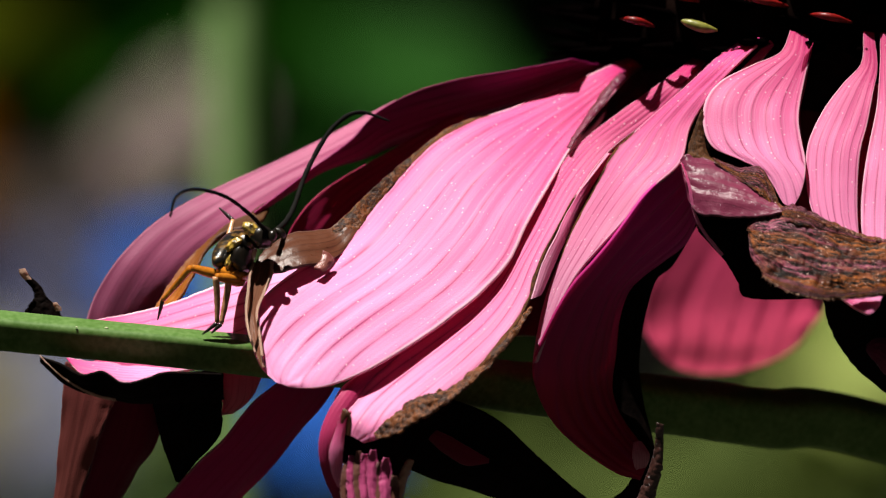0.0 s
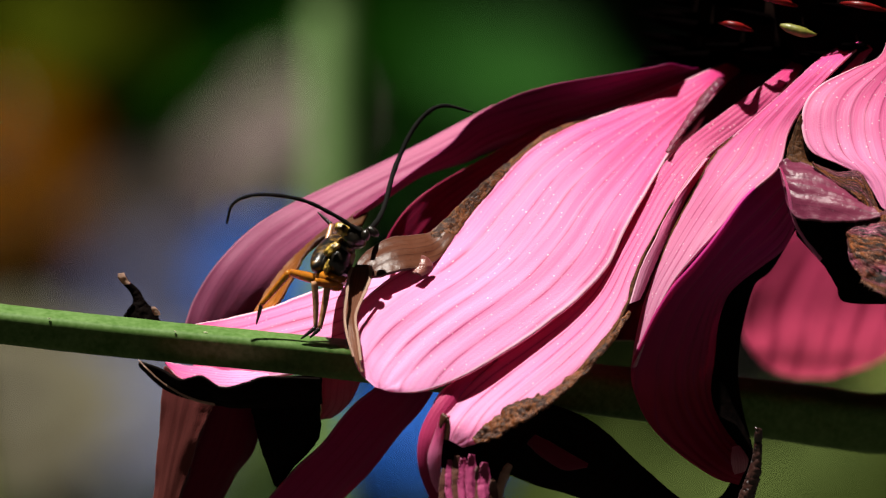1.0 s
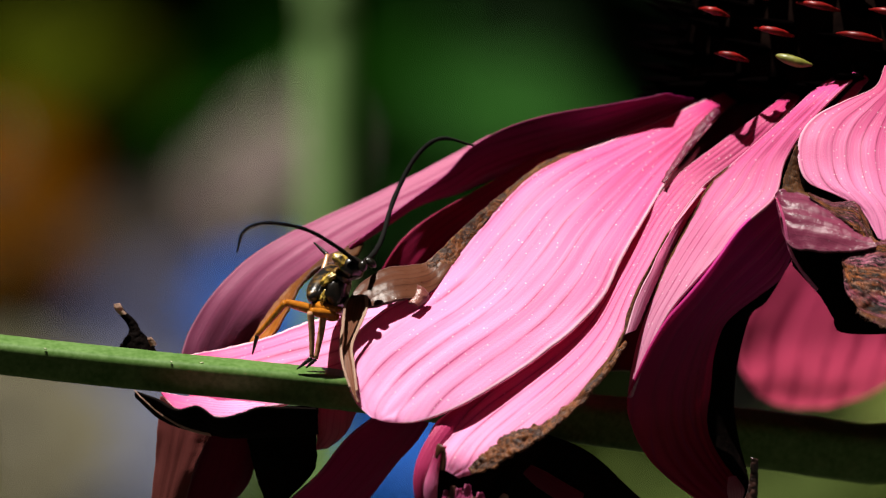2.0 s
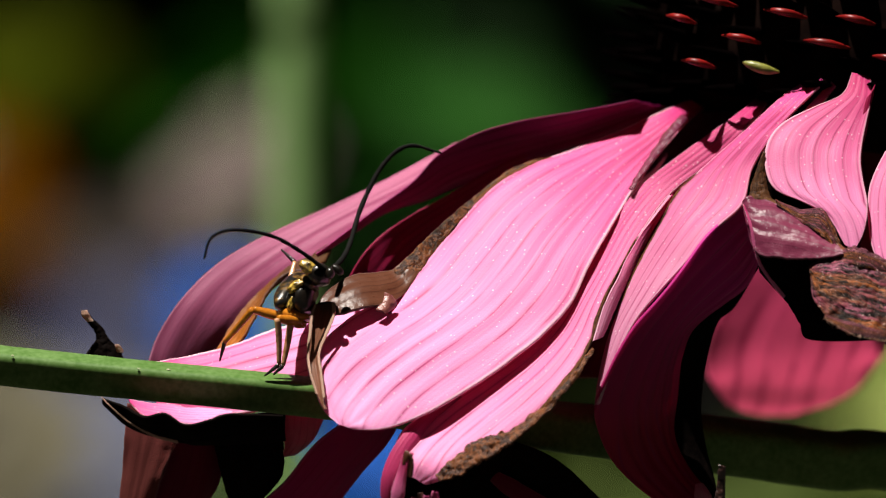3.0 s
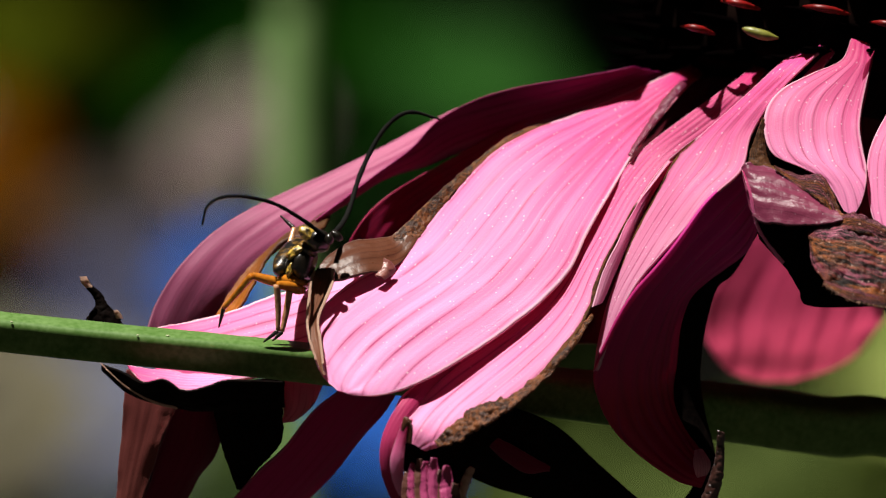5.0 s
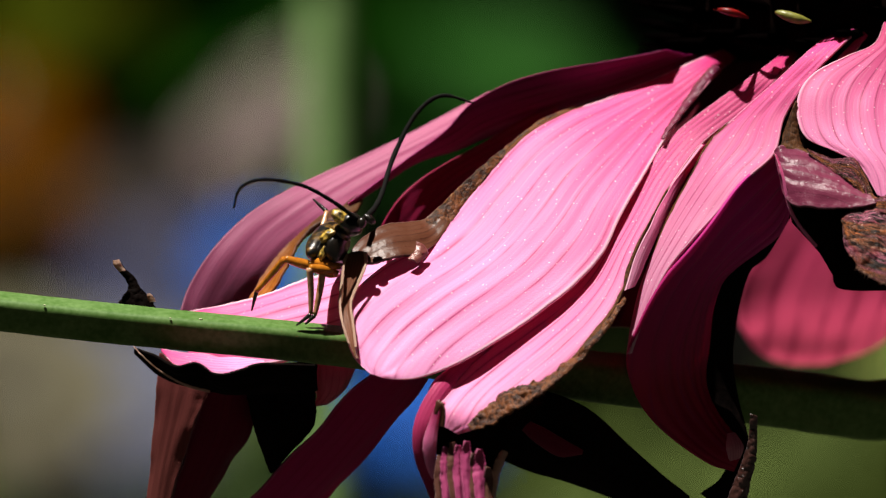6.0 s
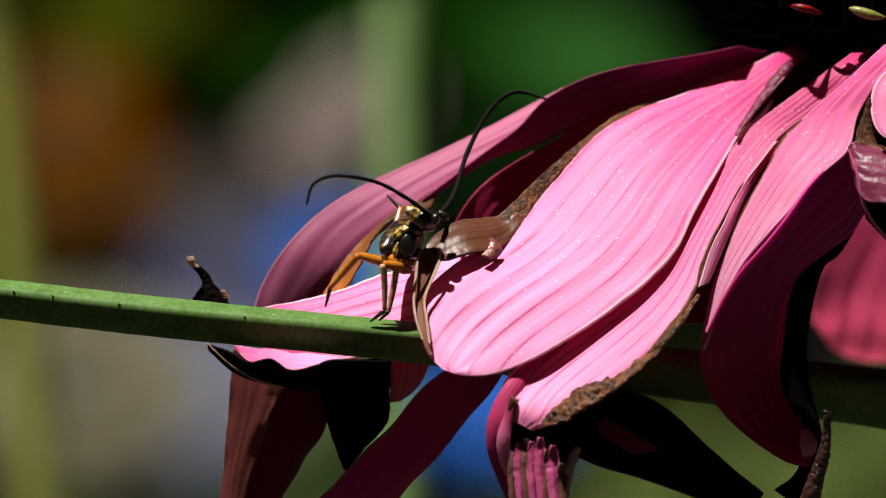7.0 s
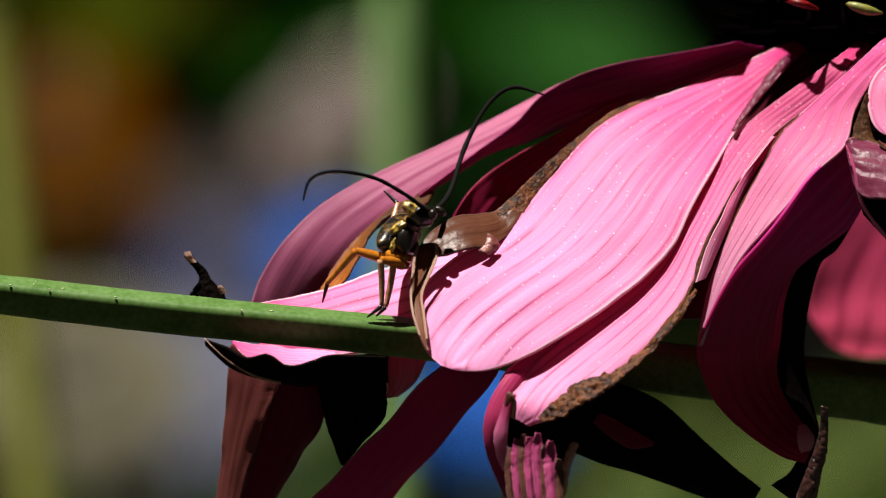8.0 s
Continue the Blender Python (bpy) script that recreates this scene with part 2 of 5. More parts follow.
def brown_rim_material():
    """Crumbling dry petal margin: tan, brown and nearly black crumbs."""
    n = Nodes("crumbling_brown_rim")
    big, small = n.noise(900.0, 5.0, rough=0.65), n.noise(4200.0, 4.0, rough=0.7)
    f = n.math("ADD", n.math("MULTIPLY", big, 0.55), n.math("MULTIPLY", small, 0.45))
    col = n.ramp(f, (0.36, (0.010, 0.004, 0.003)), (0.48, (0.035, 0.011, 0.005)), (0.55, (0.15, 0.050, 0.014)), (0.62, (0.10, 0.028, 0.016)), (0.72, (0.38, 0.20, 0.09)))
    n.link(col, n.bsdf.inputs["Base Color"])
    n.bsdf.inputs["Roughness"].default_value = 0.42
    n.bsdf.inputs["Specular IOR Level"].default_value = 0.15
    n.bump(f, 0.8, 0.0003)
    return n.mat


BROWN_RIM = brown_rim_material()


def withered_material():
    """Dried petal tissue: long brown, orange and mauve fibres, split and shiny, with sun glints painted as pale specks.
    """
    n = Nodes("withered_fibres")
    uv = n.add("UVMap")
    sep = n.add("SeparateXYZ")
    n.link(uv.outputs[0], sep.inputs[0])
    wobble = n.math("MULTIPLY", n.math("SUBTRACT", n.noise(420.0, 3.0), 0.5), 0.14)
    v, u = n.math("ADD", sep.outputs[0], wobble), sep.outputs[1]
    fibre = n.add("CombineXYZ")
    n.link(n.math("MULTIPLY", v, 13.0), fibre.inputs[0])
    n.link(n.math("MULTIPLY", u, 8.0), fibre.inputs[1])
    thread = n.noise(1.0, 7.0, fibre.outputs[0], 0.72)
    band = n.add("CombineXYZ")
    n.link(n.math("MULTIPLY", v, 1.8), band.inputs[0])
    n.link(n.math("MULTIPLY", u, 2.2), band.inputs[1])
    area = n.noise(1.0, 3.0, band.outputs[0])
    tint = n.ramp(area, (0.38, (0.40, 0.115, 0.020)), (0.47, (0.20, 0.055, 0.016)), (0.55, (0.25, 0.050, 0.080)), (0.66, (0.40, 0.125, 0.20)))
    col = n.mix(n.ramp(thread, (0.46, (0, 0, 0)), (0.62, (1, 1, 1))), (0.008, 0.004, 0.003), tint)
    glint_speck = n.noise(5200.0, 3.0, rough=0.7)
    # sparkle on the fibres, painted as pale specks
    col = n.mix(n.ramp(glint_speck, (0.64, (0, 0, 0)), (0.70, (1, 1, 1))), col, (0.60, 0.44, 0.38))
    n.link(col, n.bsdf.inputs["Base Color"])
    n.link(n.math("ADD", 0.22, n.math("MULTIPLY", glint_speck, 0.4)), n.bsdf.inputs["Roughness"])
    n.bsdf.inputs["Specular IOR Level"].default_value = 0.12
    n.bump(n.math("ADD", thread, n.math("MULTIPLY", glint_speck, 0.25)), 0.8, 0.0002)
    return n.mat


WITHERED = withered_material()
# near-black for dried ends and for shade under and between petals
BLACK_SHADE_DRY = plain_material("black_shade_dry_petal", (0.0015, 0.001, 0.001), (0.005, 0.003, 0.0025), 1800, 0.7, 0.3, 0.0002, spec=0.015)
STEM = plain_material("green_stem", (0.044, 0.100, 0.016), (0.100, 0.172, 0.052), 2600, 0.5, 0.15, 0.0001, spec=0.1)
FAR_STEM = plain_material("pale_green_stem", (0.21, 0.37, 0.12), (0.29, 0.47, 0.17), 300, 0.6, spec=0.2)
OLIVE = plain_material("olive_stem", (0.25, 0.27, 0.055), (0.38, 0.40, 0.09), 300, 0.7, spec=0.1)
# almost black, as the cone's shade is put into the bract colour
SHADED_BRACT = plain_material("shaded_cone_bract", (0.0004, 0.0003, 0.0003), (0.0012, 0.0006, 0.0006), 1500, 0.9, spec=0.0)
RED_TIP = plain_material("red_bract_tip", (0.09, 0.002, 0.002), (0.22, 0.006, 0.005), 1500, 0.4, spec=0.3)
CONE = plain_material("cone_core", (0.003, 0.002, 0.002), (0.010, 0.005, 0.004), 900, 0.9, spec=0.0)
FLORET = plain_material("yellow_floret", (0.10, 0.10, 0.012), (0.20, 0.19, 0.035), 2500, 0.4)
SHELL = plain_material("black_shell", (0.003, 0.0025, 0.002), (0.012, 0.008, 0.005), 6000, 0.28, 0.3, 0.00005)
FEELER = plain_material("matt_black_feeler", (0.002, 0.002, 0.002), (0.006, 0.005, 0.004), 5000, 0.8, 0.2, 0.00005, spec=0.08)
GOLD = plain_material("golden_hair_shell", (0.003, 0.0025, 0.002), (0.26, 0.13, 0.022), 1700, 0.34, 0.7, 0.00015, lo=0.47, hi=0.70)
HAIR = plain_material("golden_hairs", (0.02, 0.012, 0.003), (0.65, 0.42, 0.07), 2600, 0.3, 0.8, 0.00015, lo=0.40, hi=0.62)
AMBER = plain_material("amber_leg", (0.32, 0.090, 0.007), (0.56, 0.21, 0.02), 3000, 0.14, 0.2, 0.00005, see=0.2)
TIBIA = plain_material("brown_leg", (0.26, 0.11, 0.045), (0.52, 0.28, 0.15), 3000, 0.25, 0.2, 0.00005)
SOIL = plain_material("garden_soil", (0.006, 0.005, 0.003), (0.018, 0.014, 0.009), 30, 0.95, 0.8, 0.01)


# ---- mesh helpers ----
def spline(rows, t):
    """A smooth curve through rows of numbers, t from 0 to 1."""
    rows = np.asarray(rows, float)
    n = len(rows) - 1
    x = min(max(t, 0.0), 1.0) * n
    i = min(int(x), n - 1)
    f = x - i
    p1, p2 = rows[i], rows[i + 1]
    p0 = rows[i - 1] if i else 2 * p1 - p2
    p3 = rows[i + 2] if i + 2 <= n else 2 * p2 - p1
    return 0.5 * (2 * p1 + (p2 - p0) * f + (2 * p0 - 5 * p1 + 4 * p2 - p3) * f * f + (3 * p1 - p0 - 3 * p2 + p3) * f ** 3)


def place_of(ob):
    """Where the origin of ob lies in the world (nothing here is turned when it is built)."""
    p = Vector(ob.location)
    return p + place_of(ob.parent) if ob.parent else p


def part(name, mesh, material, parent, label="", origin=None):
    """Links a mesh in world coordinates (or a bmesh) as ONE object under a thing or a part."""
    if isinstance(mesh, bmesh.types.BMesh):
        bm, mesh = mesh, bpy.data.meshes.new(name)
        bm.to_mesh(mesh)
        bm.free()
        mesh.polygons.foreach_set("use_smooth", [True] * len(mesh.polygons))
    base = place_of(parent) if parent else Vector()
    at = Vector(origin) if origin else base.copy()
    mesh.transform(Matrix.Translation(-at))
    for m in material if isinstance(material, (list, tuple)) else [material]:
        mesh.materials.append(m)
    ob = new(name, mesh)
    ob.location = at - base
    ob.parent = parent
    return tagged(ob, label) if label else ob


def thing(name, at, label, category, group="", kind=""):
    ob = new(name)
    ob.location = at
    ob.empty_display_size = 0.01
    return tagged(ob, label, category, group, kind)


def grid_mesh(name, verts, nu, nv, uvs=None, dry=None, edges=None, ring=False):
    faces = []
    for i in range(nu - 1):
        for j in range(nv if ring else nv - 1):
            k = (j + 1) % nv
            faces.append((i * nv + j, i * nv + k, (i + 1) * nv + k, (i + 1) * nv + j))
    if ring:
        faces.append(tuple(range(nv))[::-1])
        faces.append(tuple((nu - 1) * nv + j for j in range(nv)))
    me = bpy.data.meshes.new(name)
    me.from_pydata([tuple(p) for p in verts], [], faces)
    me.polygons.foreach_set("use_smooth", [True] * len(me.polygons))
    if uvs is not None:
        layer = me.uv_layers.new(name="UVMap")
        idx = np.empty(len(me.loops), int)
        me.loops.foreach_get("vertex_index", idx)
        layer.data.foreach_set("uv", np.asarray(uvs, np.float32)[idx].ravel())
    if dry is not None:
        a = me.attributes.new("dry", "FLOAT", "POINT")
        a.data.foreach_set("value", np.asarray(dry, np.float32))
    if edges is not None:
        a = me.attributes.new("edge", "FLOAT", "POINT")
        a.data.foreach_set("value", np.asarray(edges, np.float32))
    me.update()
    return me


def tube(name, rows, sides=14, steps=40, bumps=0.0, rings=0, square=0.0, twist=0.0):
    """A round limb along rows of (x, y, z, radius) in millimetres."""
    verts = []
    prev = Vector((0, 0, 1))
    for i in range(steps):
        t = i / (steps - 1)
        p = spline(rows, t)
        tan = Vector(spline(rows, min(1, t + 0.01))[:3] - spline(rows, max(0, t - 0.01))[:3]).normalized()
        a = prev - tan * prev.dot(tan)
        if a.length < 1e-4:
            a = tan.orthogonal()
        a.normalize()
        prev = a
        b = tan.cross(a)
        r = max(p[3], 0.004)
        if rings:
            r *= 0.84 + 0.22 * abs(math.sin(math.pi * (t * rings))) ** 0.5
        for j in range(sides):
            g = 2 * math.pi * j / sides
            k = (abs(math.cos(g - twist)) ** square + abs(math.sin(g - twist)) ** square) ** (-1 / square) if square else 1
            q = Vector(p[:3])
            rr = r * k * (1 + bumps * noise.noise(q * 0.6 + Vector((math.cos(g), math.sin(g), 0))))
            verts.append((q + a * math.cos(g) * rr + b * math.sin(g) * rr) * MM)
    return grid_mesh(name, verts, steps, sides, ring=True)


def blob(name, at, size, turn=(0, 0, 0), rough=0.0, seed=0.0, seg=24):
    """A rounded body part: an uneven ellipsoid, millimetres."""
    bm = bmesh.new()
    bmesh.ops.create_uvsphere(bm, u_segments=seg, v_segments=seg // 2 + 2, radius=1)
    m = Matrix.Translation(Vector(at) * MM) @ Euler([radians(a) for a in turn]).to_matrix().to_4x4()
    for v in bm.verts:
        k = 1 + rough * noise.noise(v.co * 2.2 + Vector((seed, 0, 0)))
        v.co = m @ Vector((v.co.x * size[0] * k * MM, v.co.y * size[1] * k * MM, v.co.z * size[2] * k * MM))
    return bm


def blade(a, b, parent, material, bulge=0.1, pleat=0.012, ribs=4, ruffle=0.02, seed=0.0, thick=0.22, dry=(), ragged=0.0,
          nu=90, nv=41, name="petal", label="", wave=0.0, crumple=0.0):
    """A ray petal between its two long edges a and b, each through a few points from the base to the tip, in millimetres.
    dry: (side, from, to, band) of browned margins, side -1 along a, 1 along b, 0 all over."""
    verts, uvs, dryness, edges = [], [], [], []
    widest = max((Vector(q) - Vector(p)).length / 2 for p, q in zip(a, b))
    broad = False
    for i in range(nu):
        t = i / (nu - 1)
        t = t if t < 0.8 else 0.8 + 0.2 * math.sin((t - 0.8) / 0.2 * math.pi / 2)
        pa, pb = Vector(spline(a, t)), Vector(spline(b, t))
        c, half = (pa + pb) / 2, (pb - pa) / 2
        t0, t1 = max(0, t - 0.02), min(1, t + 0.02)
        tan = Vector(spline(a, t1) + spline(b, t1) - spline(a, t0) - spline(b, t0)).normalized()
        w = max(half.length, 0.03)
        n = tan.cross(half)
        n.normalize()
        if n.y > 0:
            n = -n
        # the veins run out at the tip instead of closing up again
        broad = broad or w > 0.93 * widest
        spread = min(1.0, w / (0.93 * widest)) if broad else 1.0
        for j in range(nv):
            v = 2 * j / (nv - 1) - 1
            wide = 1.0
            if ragged:
                wide += ragged * noise.noise(Vector((t * 22, seed + (5 if v > 0 else 0), 0))) + 0.6 * ragged * noise.noise(Vector((t * 70, seed, v > 0)))
            h = bulge * w * (1 - v * v)
            h += pleat * min(w, 4) * math.cos(math.pi * (v + 0.15 * noise.noise(Vector((t * 3, v * 2, seed)))) * ribs) * (1 - 0.6 * t)
            h += 0.05 * w * noise.noise(Vector((t * 3.5, v * 1.6, seed * 3)))
            h += ruffle * w * abs(v) ** 3 * noise.noise(Vector((t * 6 + seed, v * 1.2, seed))) * 6
            h += wave * w * math.sin(t * 7 + seed) * v
            q = c + half * (wide * v) + n * h
            if crumple:
                q = q + n * (crumple * noise.noise(q * 0.9 + Vector((seed, 0, 0))) + crumple * 0.6 * noise.noise(q * 2.6) + crumple * 0.3 * noise.noise(q * 6.0))
            d = 0.0
            for sd, d0, d1, band in dry:
                if d0 <= t <= d1 and (sd == 0 or v * sd > 0):
                    reach = band * (0.9 + 0.6 * noise.noise(Vector((t * 9, seed, 3))) + 0.4 * noise.noise(Vector((t * 31, seed, 8))))
                    inside = 1.0 if sd == 0 else min(1.0, max(0.0, (abs(v) - (1 - reach)) / (0.5 * band) + 0.25))
                    d = max(d, inside * min(1, (t - d0) / 0.06 + 0.3, (d1 - t) / 0.06 + 0.3))
            verts.append(q * MM)
            uvs.append((v * spread, t))
            dryness.append(d)
            edges.append(abs(v))
    ob = part(name, grid_mesh(name, verts, nu, nv, uvs, dryness, edges), material, parent, label)
    so = ob.modifiers.new("thickness", "SOLIDIFY")
    so.thickness = thick * MM
    so.offset = 0
    return ob



# ---- ground ----
def ground():
    bm = bmesh.new()
    bmesh.ops.create_grid(bm, x_segments=60, y_segments=60, size=60)
    for v in bm.verts:
        v.co.z = GROUND + (0.02 * noise.noise(v.co * 0.8) if v.co.length < 10 else 0.0) - 0.01
    tagged(part("ground", bm, SOIL, None), "dark brown bare garden soil", "ground", kind="structure")


ground()

# ---- the coneflower ----
CENTRE = Vector((29.64, 18.06, 15.38))
flower = thing("coneflower", (0.062, 0.030, GROUND), "pink coneflower with drooping half-dried petals and a dark spiky cone", "flower")


def flower_stalk():
    rows = [(*(29.64, 18.06, 16.03), 2.6), (*(32.27, 18.9, 7.83), 2.0), (*(36.22, 19.74, -1.69), 1.9), (*(42.36, 21, -19.92), 2.0),
            (56, 26, -200, 2.4), (62, 30, -450, 2.8), (62, 30, GROUND / MM - 20, 3.2)]
    part("stalk", tube("stalk", rows, 16, 90, 0.1), STEM, flower, "green flower stalk in the shade of its petals")


flower_stalk()


def flower_cone():
    """A domed core with stiff pointed bracts set in spirals."""
    R, H = 18.5, 24.0
    bm = bmesh.new()
    bmesh.ops.create_uvsphere(bm, u_segments=40, v_segments=24, radius=1)
    for v in bm.verts:
        z = v.co.z * (H if v.co.z > 0 else 3.0)
        v.co = (CENTRE + Vector((v.co.x * R, v.co.y * R, z))) * MM
    cone = part("cone", bm, CONE, flower, "dark domed seed cone")
    # enlarged, near-black receptacle that fills in shade between the petal bases
    bm = bmesh.new()
    bmesh.ops.create_uvsphere(bm, u_segments=32, v_segments=16, radius=1)
    for v in bm.verts:
        v.co = (CENTRE + Vector((v.co.x * 16.0, v.co.y * 16.0, min(v.co.z, 0.2) * 8.0 - 1))) * MM
    part("receptacle", bm, CONE, flower, "receptacle under the cone, darkened to fill shaded gaps")
    bract = bpy.data.meshes.new("bract")
    b = bmesh.new()
    # one bract: a slim, slightly curved spike along +z
    rings = ((0.0, 0.85), (1.6, 0.95), (3.2, 0.75), (4.2, 0.5), (5.2, 0.05))
    loops = [[b.verts.new((math.cos(a) * r * 1.2, math.sin(a) * r * 0.5 + 0.012 * h * h, h)) for a in [k * math.pi / 3 for k in range(6)]] for h, r in rings]
    for i in range(len(loops) - 1):
        for k in range(6):
            f = b.faces.new((loops[i][k], loops[i][(k + 1) % 6], loops[i + 1][(k + 1) % 6], loops[i + 1][k]))
            f.smooth = True
    for v in b.verts:
        v.co *= MM
    b.to_mesh(bract)
    b.free()
    bract.materials.append(SHADED_BRACT)
    rnd = random.Random(3)
    n = 290
    for k in range(n):
        s = (k + 0.5) / n
        el = math.asin(s ** 0.85) * 1.02 - 0.16
        az = k * 2.399963
        d = Vector((math.cos(az) * math.cos(el), math.sin(az) * math.cos(el), math.sin(el)))
        p = Vector((d.x * R, d.y * R, d.z * (H if d.z > 0 else 6.0))) * 0.93
        aim = (d + Vector((0.12 * rnd.uniform(-1, 1), 0.12 * rnd.uniform(-1, 1), 0.12 * rnd.uniform(-1, 1)))).normalized()
        ob = new("bract", bract)
        m = aim.to_track_quat("Z", "Y").to_matrix().to_4x4()
        ob.parent = cone
        ob.matrix_basis = Matrix.Translation((CENTRE + p) * MM - place_of(cone)) @ m @ Matrix.Scale(0.9 + 0.25 * rnd.random(), 4)
    # only sunlit points get their red; the other bracts are coloured as shade
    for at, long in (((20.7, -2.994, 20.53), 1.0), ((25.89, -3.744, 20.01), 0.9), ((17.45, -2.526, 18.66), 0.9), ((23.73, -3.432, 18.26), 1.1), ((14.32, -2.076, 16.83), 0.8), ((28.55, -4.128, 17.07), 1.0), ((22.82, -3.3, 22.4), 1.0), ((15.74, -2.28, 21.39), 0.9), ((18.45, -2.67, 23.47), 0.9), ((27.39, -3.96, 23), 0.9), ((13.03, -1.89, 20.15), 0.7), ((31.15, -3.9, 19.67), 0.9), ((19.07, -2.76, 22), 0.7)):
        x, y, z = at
        part("red_point", tube("red_point", [(x - 1.5 * long, y + 1.2, z + 0.30, 0.05), (x - 0.7 * long, y, z + 0.20, 0.22), (x + 0.4 * long, y, z, 0.28), (x + 1.7 * long, y + 1.4, z - 0.3, 0.1)], 8, 14), RED_TIP, cone, "glossy red bract point, set where bracts are sunlit")
    part("floret", tube("floret", [(*(17.61, -2.52, 16.94), 0.10), (*(18.31, -2.77, 16.68), 0.34), (*(19.4, -2.77, 16.35), 0.36), (*(20.33, -2.52, 16.19), 0.08)], 10, 24), FLORET, cone, "yellow-green floret")
    return cone


flower_cone()

# far side and left side petals
blade([(22.48, 36, 6.71), (19.81, 39, 2.28), (17.08, 42, -1.75), (15.92, 44, -4.81), (16.5, 46, -7.3), (18.06, 47, -9.08), (20.26, 48, -9.9)],
      [(31.36, 36, 6.71), (31.15, 39, 0.94), (30.75, 42, -2.64), (30.17, 44, -5.13), (28.68, 46, -7.26), (26.46, 47, -8.99), (23.43, 48, -9.77)],
      flower, GLOW, bulge=0.06, seed=3.1, label="pink petal with light shining through")
blade([(-3.57, 8, 11.19), (-6.12, 7.5, 9.82), (-9.51, 6.5, 8.02), (-12.88, 5.5, 6.4), (-16.25, 4.5, 4.91), (-19.38, 3, 3.34), (-22, 2, 1.52), (-24.22, 0.4, -0.8), (-25.77, -0.6, -3.32), (-26.58, -1.4, -5.49)],
      [(-2.72, 6.5, 8.74), (-5.47, 6, 7.59), (-8.43, 5, 6.06), (-11.59, 4, 4.36), (-14.52, 2.8, 2.36), (-16.6, 1.8, 0.67), (-18.48, 1.2, -0.88), (-19.95, 1, -2.82), (-21.21, 1, -4.67), (-22.47, 1, -6.9)],
      flower, MAUVE_SUN, bulge=0.10, seed=1.7, thick=0.10, dry=[(1, 0.30, 1.0, 0.16)], label="dusty mauve petal with a browned margin")
# the mauve petal's shaded end, darkened by its own plum material
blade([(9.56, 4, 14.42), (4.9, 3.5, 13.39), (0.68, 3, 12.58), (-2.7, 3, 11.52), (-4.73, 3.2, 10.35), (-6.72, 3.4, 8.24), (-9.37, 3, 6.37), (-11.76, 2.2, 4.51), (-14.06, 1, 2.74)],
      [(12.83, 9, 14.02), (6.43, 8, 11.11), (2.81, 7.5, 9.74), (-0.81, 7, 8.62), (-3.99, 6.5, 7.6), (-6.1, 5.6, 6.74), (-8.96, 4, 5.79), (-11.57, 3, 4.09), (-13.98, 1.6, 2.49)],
      flower, PLUM_CONE_SHADE, bulge=0.12, seed=8.2, thick=0.08, label="petal underside near the cone, shade put into its plum")
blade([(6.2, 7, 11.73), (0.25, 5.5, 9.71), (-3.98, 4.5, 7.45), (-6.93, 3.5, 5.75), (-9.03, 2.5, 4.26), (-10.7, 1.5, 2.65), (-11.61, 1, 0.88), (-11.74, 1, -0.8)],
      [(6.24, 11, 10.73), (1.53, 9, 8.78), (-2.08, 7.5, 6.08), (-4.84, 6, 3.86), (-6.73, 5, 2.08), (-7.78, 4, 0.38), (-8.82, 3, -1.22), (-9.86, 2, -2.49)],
      flower, MAROON_SHADE, bulge=0.15, seed=8.6, thick=0.08, label="petal in deep shade, its colour darkened to maroon")
blade([(-13.02, 2, 3.08), (-15.54, 1.5, 2.06), (-17.21, 1, 0.8), (-18.86, 0, -0.71), (-20.3, -1, -2.68), (-21.44, -2, -4.65), (-22.14, -2.5, -6.03)],
      [(-13.67, -1, 1.97), (-16.19, -1.2, 1.22), (-17.53, -1.2, -0.04), (-18.4, -1.6, -1.72), (-19.21, -2.4, -3.39), (-20.25, -2.6, -4.35), (-21.28, -3, -5.81)],
      flower, TAN, bulge=-0.1, seed=12.5, crumple=0.06, ragged=0.10, name="petal_margin", label="orange-brown papery petal margin")
blade([(-26.53, -2.5, -5.57), (-24.44, -2.5, -4.98), (-22.35, -2.5, -4.65), (-18.98, -3, -3.64), (-16.25, -3.5, -2.72), (-13.73, -4, -1.96), (-10.17, -5, -1.21)],
      [(-25.55, -6, -8.7), (-23.66, -6.5, -9.27), (-20.51, -7.5, -9.26), (-17.6, -7.5, -8.68), (-14.68, -8, -8.25), (-12.61, -8, -7.42), (-9.29, -8, -6.6)],
      flower, PINK, bulge=0.10, seed=5.3, ragged=0.02, label="pale pink petal lying behind the stem")
blade([(-27.43, -12.4, -7.95), (-26.73, -12.4, -8.07), (-25.08, -12.4, -8.28), (-23.43, -12.4, -8.44), (-21.79, -12.4, -8.61), (-19.93, -12.4, -8.81)],
      [(-27.25, -12.7, -8.19), (-26.25, -14, -9.08), (-24.38, -14.6, -9.48), (-22.93, -15, -9.72), (-21.42, -14.6, -9.64), (-19.83, -13, -9.09)],
      flower, PINK, bulge=0.05, seed=5.9, ragged=0.06, thick=0.1, name="petal_tip", label="bright pink torn petal end under the stem")
